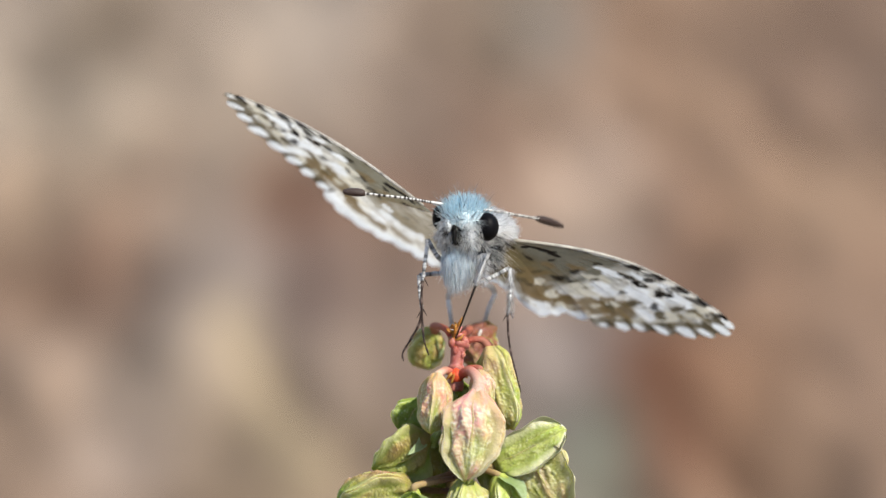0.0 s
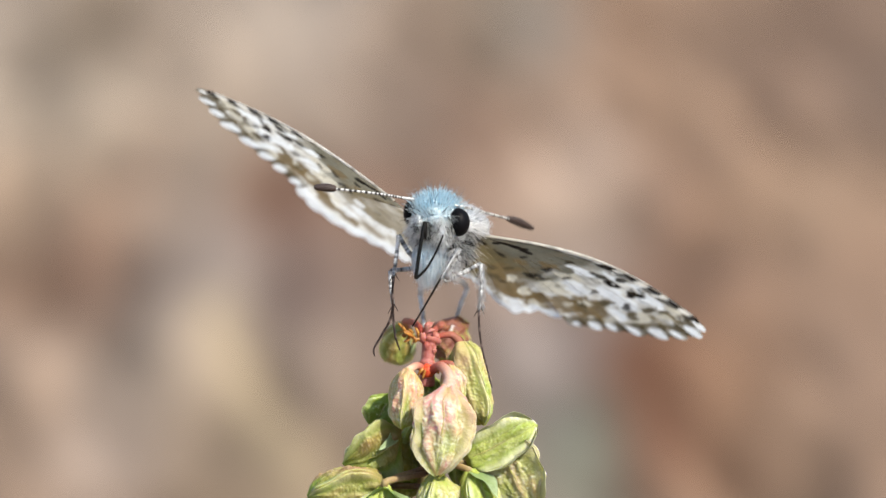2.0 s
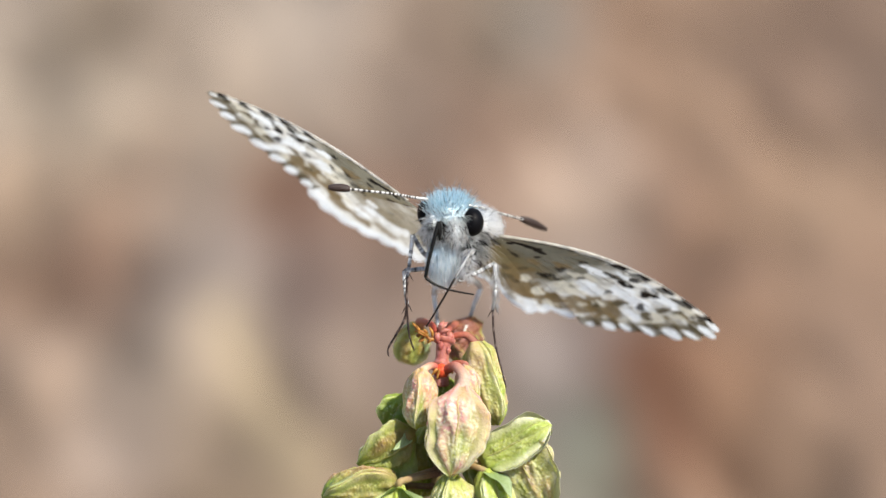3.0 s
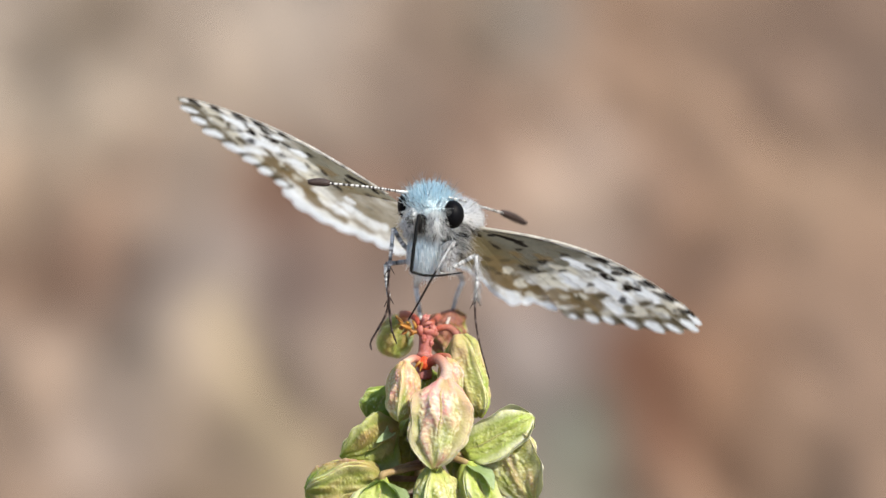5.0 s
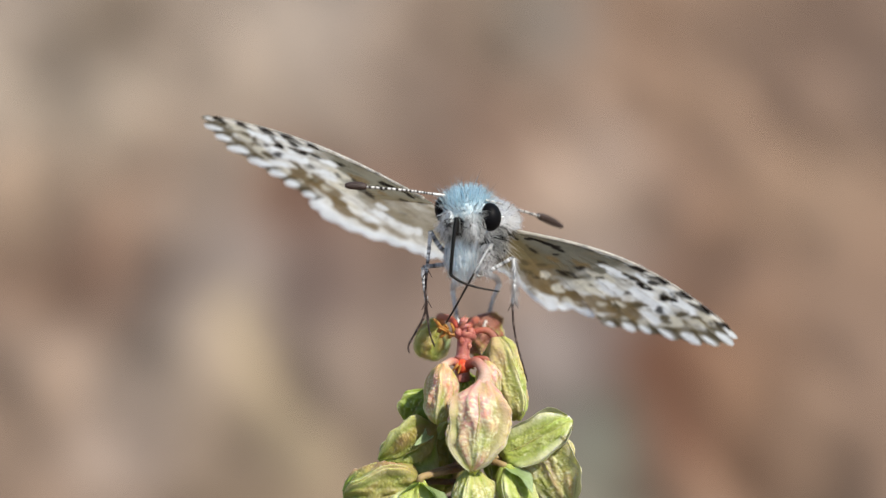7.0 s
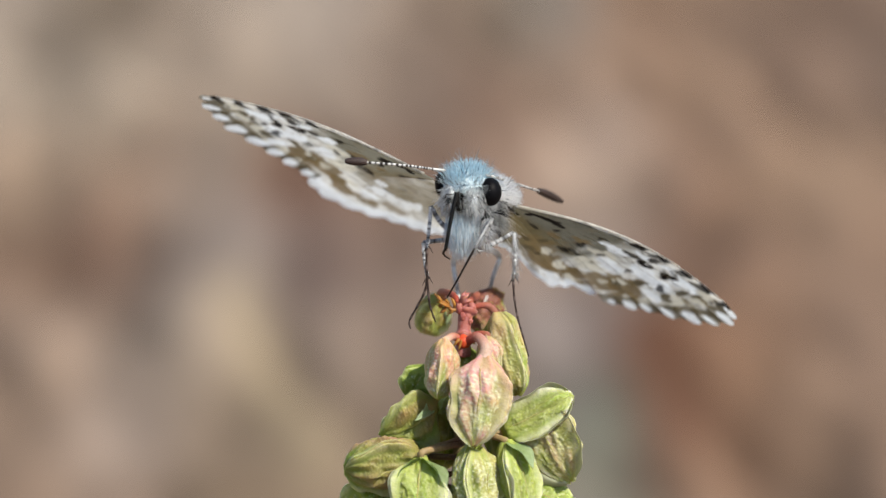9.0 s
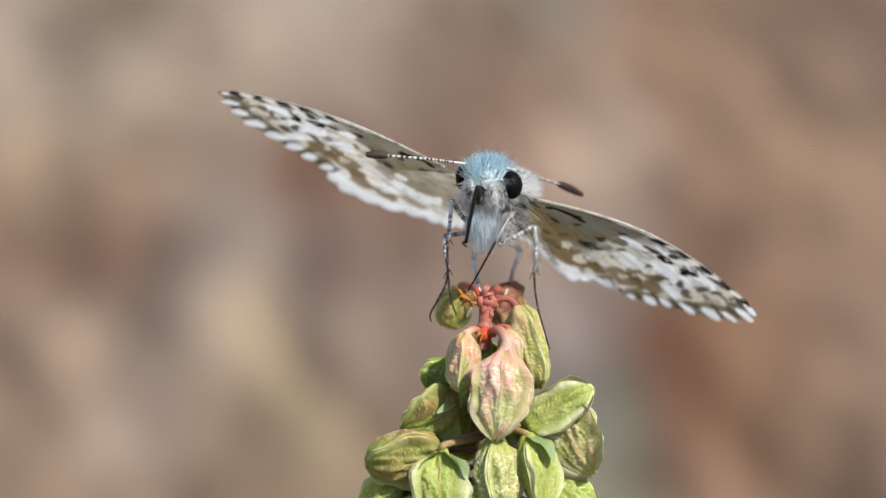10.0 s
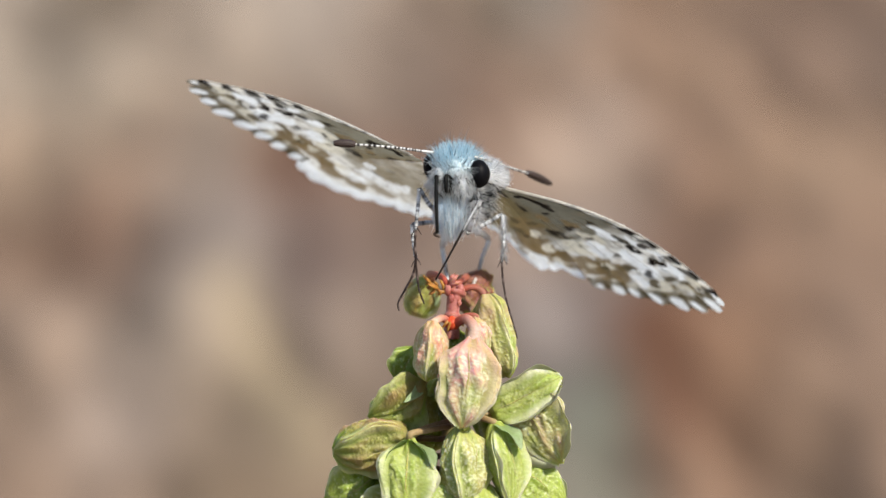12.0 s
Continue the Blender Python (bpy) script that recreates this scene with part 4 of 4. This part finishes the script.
def fore_tint(rho, along, a, jit, hand):
    f = a / 36.0 * 8 % 1
    rag = ragged(along, a, 7.0)
    c = ground_tint(along, a, jit, hand)
    c = blend(c, OLIVE, (0.30 + 0.9 * rag) * min(1.0, band(f, 0.0, 0.07) + band(f, 1.0, 0.07)) * (along > 0.30) * (a < 34))
    if rho > 0.905:                                   # a row of white lobes with dusky gaps
        k = int(a / 36.0 * 8)
        size = 0.88 + 0.5 * noise.noise(Vector((k * 3.7, hand, 0.5))) - (0.22 if hand > 0 and k > 4 else 0.0)
        lobe = math.hypot((f - 0.5 - 0.12 * noise.noise(Vector((k * 5.1, hand, 2.5)))) / (0.37 * size), (rho - 0.966) / (0.045 * size)) + 0.25 * rag
        c = blend(blend(c, OLIVE, 0.45 + 0.6 * rag + 0.5 * (abs(f - 0.5) > 0.36)), MILK, (1.06 - lobe) * 6)
    if a < 2.2 and rho < 0.965:
        c = blend(blend((0.50, 0.47, 0.40), (0.86, 0.84, 0.76), 3 * along - 0.4), BLACK, 1.6 * (along < 0.36) * ragged(along * 2.5, a * 6, 9.0) + max(band(along, q, 0.026) for q in COSTA))
    elif a < 4.5 and 0.1 < along < 0.95:
        c = blend(c, BLACK, 0.85 * max(band(along, q, 0.032) for q in COSTA) + (0.55 + rag) * (a < 3.4) * (0.25 < along < 0.6))
    return c


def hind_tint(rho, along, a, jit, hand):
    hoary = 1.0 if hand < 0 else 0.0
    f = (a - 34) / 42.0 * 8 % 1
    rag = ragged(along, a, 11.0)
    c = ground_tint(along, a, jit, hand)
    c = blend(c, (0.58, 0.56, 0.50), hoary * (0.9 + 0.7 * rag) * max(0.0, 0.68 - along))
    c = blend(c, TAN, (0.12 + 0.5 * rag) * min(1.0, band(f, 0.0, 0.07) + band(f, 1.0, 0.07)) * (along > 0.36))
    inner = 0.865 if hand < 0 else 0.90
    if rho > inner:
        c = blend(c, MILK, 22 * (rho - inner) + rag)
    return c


def wing(name, hinge, along, across, rim, a0, a1, tint, cells, drop, arch, droop, label):
    """A thin corrugated wing on its hinge: a polar net out to a scalloped fringe, with raised veins."""
    e1 = Vector(along).normalized()
    e2 = Vector(across)
    e2 = (e2 - e1 * e2.dot(e1)).normalized()
    up = e1.cross(e2)
    up = up if up.z > 0 else -up
    nr, na = 170, 130

    def place(rho, a):
        cell = (a - a0) / (a1 - a0) * cells
        f = cell % 1
        full = 0.96 + 0.5 * noise.noise(Vector((int(cell) * 3.7, arch, 0.5))) - (0.35 if arch > 30 and drop == 0 and cell > 5 else 0.0)
        r = rim(a) * rho
        if rho > 0.945:
            r *= 1 + (rho - 0.945) / 0.055 * ((0.046 if drop == 0 else 0.034) * full * math.sin(math.pi * f) ** 0.55 - 0.035)
        t = radians(a)
        bow = -(16 * math.sin(math.pi * min(1, rho)) + 9 * math.exp(-rho / 0.10)) * max(0, 1 - a / 20.0)
        lift = 0.9 * math.cos(math.tau * f) * rho ** 3 + arch * math.sin(math.pi * rho * 0.95) * max(0.15, 1 - a / 50.0) - drop - droop * min(1.0, a / 12) * (max(0.0, rho - 0.88) / 0.12) ** 2
        return (e1 * (r * math.cos(t)) + e2 * (r * math.sin(t) + bow) + up * lift) * U

    verts, faces, tints = [], [], []
    for i in range(nr + 1):
        rho = i / nr
        for k in range(na + 1):
            a = a0 + (a1 - a0) * k / na
            verts.append(place(rho, a))
            spread = place(rho, a) * (1 / U)
            j = noise.noise(Vector((spread.x / 32, spread.y / 22, drop)))
            r = rim(a) * rho / SPAN
            da = (2.0 if rho < 0.9 else 0.3) * noise.noise(Vector((rho * 22, a * 0.6, 3))) * min(1.0, 2 * rho)
            tints.append(tint(rho + 0.005 * j, r + (0.028 if rho < 0.9 else 0.005) * j, a + da * min(1.0, a / 4.0), j * min(0.5, rho)))
    for i in range(nr):
        for k in range(na):
            q = i * (na + 1) + k
            faces.append((q, q + 1, q + na + 2, q + na + 1))
    ob = mesh_object(name, verts, faces, WING, butterfly, label, tints)
    ob.matrix_basis = Matrix.Translation(hinge)
    for k in range(0 if name == "forewing" else 1, cells):
        a = a0 + (a1 - a0) * k / cells + (0.4 if k == 0 else 0)
        stout = k == 0 and name == "forewing"
        thick, first = (2.8, 0.04) if stout else (0.4, 0.34 if name == "forewing" else 0.58)
        vs, fs, ts = tube([place(first + (0.94 - first) * i / 48, a) for i in range(49)], lambda f: thick * U * (1 - 0.6 * f), 6,
                          (lambda f: blend(blend((0.60, 0.57, 0.50), (0.90, 0.88, 0.82), 4 * f - 0.3), BLACK, (f < 0.5) * (1.6 * noise.noise(Vector((f * 60, arch, 0))) - 0.1))) if stout else (lambda f: (0.55, 0.51, 0.40)))
        mesh_object("vein", vs, fs, WING, ob, "stout cream leading edge" if stout else "", ts)
    return ob


HINGE_L, HINGE_R = at(764, 377, 40), at(888, 424, 40)
LEFT = ((-0.749, 0.494, 0.441), (0.33, 0.83, -0.455))
RIGHT = ((0.850, 0.422, -0.316), (-0.489, 0.856, -0.173))
wings = []
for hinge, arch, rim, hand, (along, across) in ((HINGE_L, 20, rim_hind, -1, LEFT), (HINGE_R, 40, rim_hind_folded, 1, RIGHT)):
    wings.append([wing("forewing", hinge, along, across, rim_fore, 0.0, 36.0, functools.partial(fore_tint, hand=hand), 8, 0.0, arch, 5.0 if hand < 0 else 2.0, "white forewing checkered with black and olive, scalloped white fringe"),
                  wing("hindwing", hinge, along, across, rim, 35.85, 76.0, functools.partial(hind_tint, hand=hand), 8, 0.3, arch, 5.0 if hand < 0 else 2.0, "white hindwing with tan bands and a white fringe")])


def leg_colours(f):
    return blend((0.76, 0.77, 0.77), (0.02, 0.02, 0.022), 0.40 + 1.2 * noise.noise(Vector((f * 8, 3.1, 0))) + 1.3 * noise.noise(Vector((f * 23, 1.7, 0))))


def tarsus_colours(f):
    return blend((0.04, 0.026, 0.022), (0.20, 0.15, 0.13), 1.2 * math.sin(f * 31) - 0.4 - 0.6 * f)


def leg(name, label, femur, tibia, tarsus, thick=1.0, colours=None):
    """Three jointed pieces, each along its own line of points, with hairs on the tibia."""
    root = new(name)
    root.parent = butterfly
    root["label"] = label
    made = []
    for piece, pts, r0, r1, hue in (("femur", femur, 5.8, 4.4, colours or leg_colours), ("tibia", tibia, 4.4, 3.6, colours or leg_colours), ("tarsus", tarsus, 2.9, 1.8, colours or tarsus_colours)):
        line = smooth_path([at(*q) for q in pts], 18)
        vs, fs, ts = tube(line, lambda f: 0.86 * thick * U * (r0 + (r1 - r0) * f + 0.35 * math.sin(f * 31)), 8, hue)
        if piece == "tibia":                              # a pair of spurs at the lower end
            for lean in (-1, 1):
                foot = line[-3 - lean]
                more, rims, shades = tube([foot, foot + P(5 * lean, -2, -7), foot + P(9 * lean, -3, -15)], lambda f: (1.5 - 1.1 * f) * thick * U, 5, tarsus_colours)
                fs = fs + [tuple(k + len(vs) for k in f) for f in rims]
                vs, ts = vs + more, ts + shades
        made.append(mesh_object(piece, vs, fs, CUTICLE, root, "", ts))
    return root, made


leg("foreleg", "slender grey foreleg", [(790, 470, -30), (772, 451, -42), (757, 424, -48)], [(757, 424, -48), (753, 460, -48), (748, 497, -46)],
    [(748, 497, -46), (746, 530, -42), (749, 590, -30), (753, 610, -26), (759, 628, -20)])
leg("midleg", "slender grey middle leg", [(800, 480, 0), (778, 484, -12), (742, 487, -20)], [(742, 487, -20), (743, 515, -18), (747, 550, -14)],
    [(747, 550, -14), (741, 575, -8), (726, 602, -2), (713, 625, 2), (714, 639, 0)])
furry = leg("midleg", "white furry middle leg", [(838, 505, -30), (868, 492, -40), (901, 474, -44)], [(901, 474, -44), (903, 515, -42), (898, 556, -38)],
    [(898, 556, -38), (899, 590, -36), (904, 625, -36), (914, 665, -40), (921, 693, -42)], 0.92)
PALE_LEG = functools.partial(blend, (0.90, 0.88, 0.85), (0.40, 0.36, 0.33))
leg("hindleg", "pale hind leg, out of focus", [(815, 500, 250), (797, 520, 270), (794, 535, 275)], [(794, 535, 275), (797, 558, 260), (800, 580, 230)], [(800, 580, 230), (806, 600, 190), (812, 616, 160)], 1.25, PALE_LEG)
leg("hindleg", "pale hind leg, out of focus", [(850, 500, 260), (874, 512, 280), (880, 524, 284)], [(880, 524, 284), (868, 550, 266), (860, 575, 246)], [(860, 575, 246), (852, 592, 220), (846, 606, 190)], 1.25, PALE_LEG)

fur_on("leg_fur", furry[0], [(at(902, 512, -43), (4.5 * U, 4.5 * U, 40 * U))], 420, 14 * U, 0.35 * U, lambda p, n: n * 0.5 + Vector((0.1, 0, -0.8)),
       mottled((0.75, 0.76, 0.77), (0.3, 0.3, 0.3), 0.15), None, "short white hair", seed=9)

# the foreleg that gropes about: its shin and foot turn on the knee
grope = new("foreleg")
grope.parent = butterfly
grope["label"] = "white foreleg resting on the floret"
vs, fs, ts = tube(smooth_path([at(842, 500, -62), at(852, 474, -86), at(863, 448, -98)], 8), lambda f: (5.5 - 1.2 * f) * U, 8, leg_colours)
mesh_object("femur", vs, fs, CUTICLE, grope, "", ts)
fur_on("leg_fur", grope, [(at(853, 474, -84), (8 * U, 8 * U, 26 * U))], 500, 15 * U, 0.4 * U, lambda p, n: n * 0.6 + Vector((0.25, -0.1, -0.6)),
       mottled((0.90, 0.91, 0.92), (0.10, 0.10, 0.10), 0.12), None, "short white hair", seed=19)
KNEE = at(863, 447, -98)
vs, fs, ts = tube(smooth_path([P(0, 0, 0), P(-22, -8, -36), P(-43, -4, -72), P(-65, 22, -110), P(-82, 50, -138)], 14), lambda f: (2.5 - 1.1 * f) * U, 8,
         lambda f: blend(leg_colours(f), (0.08, 0.08, 0.08), 0.55) if f < 0.36 else (0.018, 0.014, 0.012))
shin = mesh_object("shin", vs, fs, CUTICLE, grope, "", ts)
shin.location = KNEE

# proboscis: two stiff curved lengths, the outer one turning on the end of the inner
proboscis = new("proboscis")
proboscis.parent = butterfly
proboscis["label"] = "thin black coiling proboscis"
MOUTH = at(803, 402, -108)
vs, fs, _ = tube(smooth_path([P(0, 0, 0), P(-1, -3, -30), P(-1, -3, -65), P(0, 0, -100)], 8), lambda f: (3.8 - 0.6 * f) * U, 8)
mesh_object("inner_length", vs, fs, HORN, proboscis)
vs, fs, _ = tube(smooth_path([P(0, 0, 0), P(-5, 0, -22), P(-4, 0, -52), P(3, 0, -90)], 8), lambda f: (2.8 - 1.4 * f) * U, 8)
outer = mesh_object("outer_length", vs, fs, HORN, proboscis)


def motions():
    # seconds, body roll, lowering of the wings
    body = [(0.0, 0, 0, 0), (0.5, 0, -3.7, -1.3), (1.0, 0, -0.4, 0.5), (1.5, 0, -2.8, 1.1), (2.0, 0, 0.0, 2.0), (2.5, 0, 0.3, 2.0),
            (4.5, 0.9, 4.0, 3.5), (5.5, 1.2, 4.5, 4.4), (6.0, 1.3, 7.3, 6.0), (6.5, 1.4, 8.6, 6.8), (8.5, 1.6, 9.2, 8.0),
            (9.5, 1.8, 10.5, 9.5), (10.5, 1.8, 10.4, 10.0), (12.0, 1.8, 10.5, 10.2)]
    walk(butterfly, [(t, SUBJECT @ pose(0, 0, 0, 0, -r, 0)) for t, r, _, _ in body])
    axis = Vector((0, math.cos(radians(28)), -math.sin(radians(28))))       # the body slopes down to its tail
    for ob, share in zip(wings[0], (0.86, 0.86)):
        walk(ob, [(t, Matrix.Translation(HINGE_L) @ Matrix.Rotation(radians(-share * l), 4, axis)) for t, _, l, _ in body])
    for ob, share in zip(wings[1], (1.0, 1.0)):
        walk(ob, [(t, Matrix.Translation(HINGE_R) @ Matrix.Rotation(radians(share * r), 4, axis)) for t, _, _, r in body])
    walk(antennae[1][0], [(t, Matrix.Translation(antennae[1][1]) @ pose(0, 0, 0, 0, a, 0)) for t, a in
                          ((0.0, 0), (1.0, 4), (2.5, 5), (4.5, 7.5), (8.5, 8.6), (12.0, 8.8))])
    # seconds, inner length: back and sideways; outer length: back and sideways
    tongue = [(0.0, 75, 5, 60, 0), (0.6, 75, 5, 60, 0), (0.8, 20, 12, 10, -60), (1.0, 0, 14, 0, 4), (1.2, 0, 12, 0, -45), (1.5, 0, 16, 0, -75),
              (2.0, 0, 9, 0, -155), (2.2, 0, 14, 0, -90), (2.5, 0, 15, 0, -80), (4.3, 0, 9, 0, -95), (5.7, 0, 9, 0, -95), (6.0, 0, 14, 0, -35),
              (6.2, 0, 12, 0, -110), (6.4, 0, 10, 0, -120), (6.5, 0, 4, 45, -32), (6.7, 0, 5, 20, -50), (7.4, 0, 9, 0, -100), (8.3, 0, 7, 0, -160), (8.5, 0, 7, 0, -165), (8.6, 0, 8, 0, -110),
              (8.7, 0, 8, 20, -60), (8.9, 0, 12, 70, -35), (9.1, 0, 13, 80, -10), (9.3, 0, 13.5, 85, 0), (10.5, 0, 13.5, 85, 0), (10.7, 0, 12, 40, -50),
              (10.8, 0, 11, 0, -110), (10.9, 0, 10, 0, -160), (11.1, 0, 12, 0, -163), (11.2, 0, 12, 0, -115), (11.3, 0, 12, 0, -75), (11.5, 0, 12, 0, -146), (11.6, 0, 12, 0, -152),
              (11.65, 0, 11, 0, -76), (11.7, 0, 7, 0, -3), (11.9, 0, 1, 10, -8), (12.0, 0, 1, 84, 0)]
    walk(proboscis, [(t, Matrix.Translation(MOUTH + P(-15 if t > 11.2 else -9 if 8.2 < t < 8.65 else 0, 0, 0)) @ pose(0, 0, 0, a, b, 0)) for t, a, b, _, _ in tongue])
    walk(outer, [(t, Matrix.Translation(P(0, 0, -100)) @ pose(0, 0, 0, a, b, 0)) for t, _, _, a, b in tongue])
    # the groping shin and the floret that it pushes aside
    # seconds, swing to the side, lift towards the front
    turn = [(0.0, -10, 0), (0.2, -4, 0), (0.8, -1, 0), (1.2, 0, 0), (10.9, 0, 0), (11.1, -14, -70), (11.25, 0, 0), (11.4, 0, 0), (11.5, -18, -76), (11.7, 0, 0), (12.0, 0, 0)]
    walk(shin, [(t, Matrix.Translation(KNEE) @ pose(0, 0, 0, lift, a, 0)) for t, a, lift in turn])
    walk(floret, [(t, Matrix.Translation(at(805 - 5 * f, 612 - 4 * f, -6)) @ pose(0, 0, 0, 0, -72 * f, 0)) for t, f in
                  ((0.0, 0.0), (0.3, 0.3), (1.0, 0.6), (1.4, 1.0), (12.0, 1.0))])


motions()
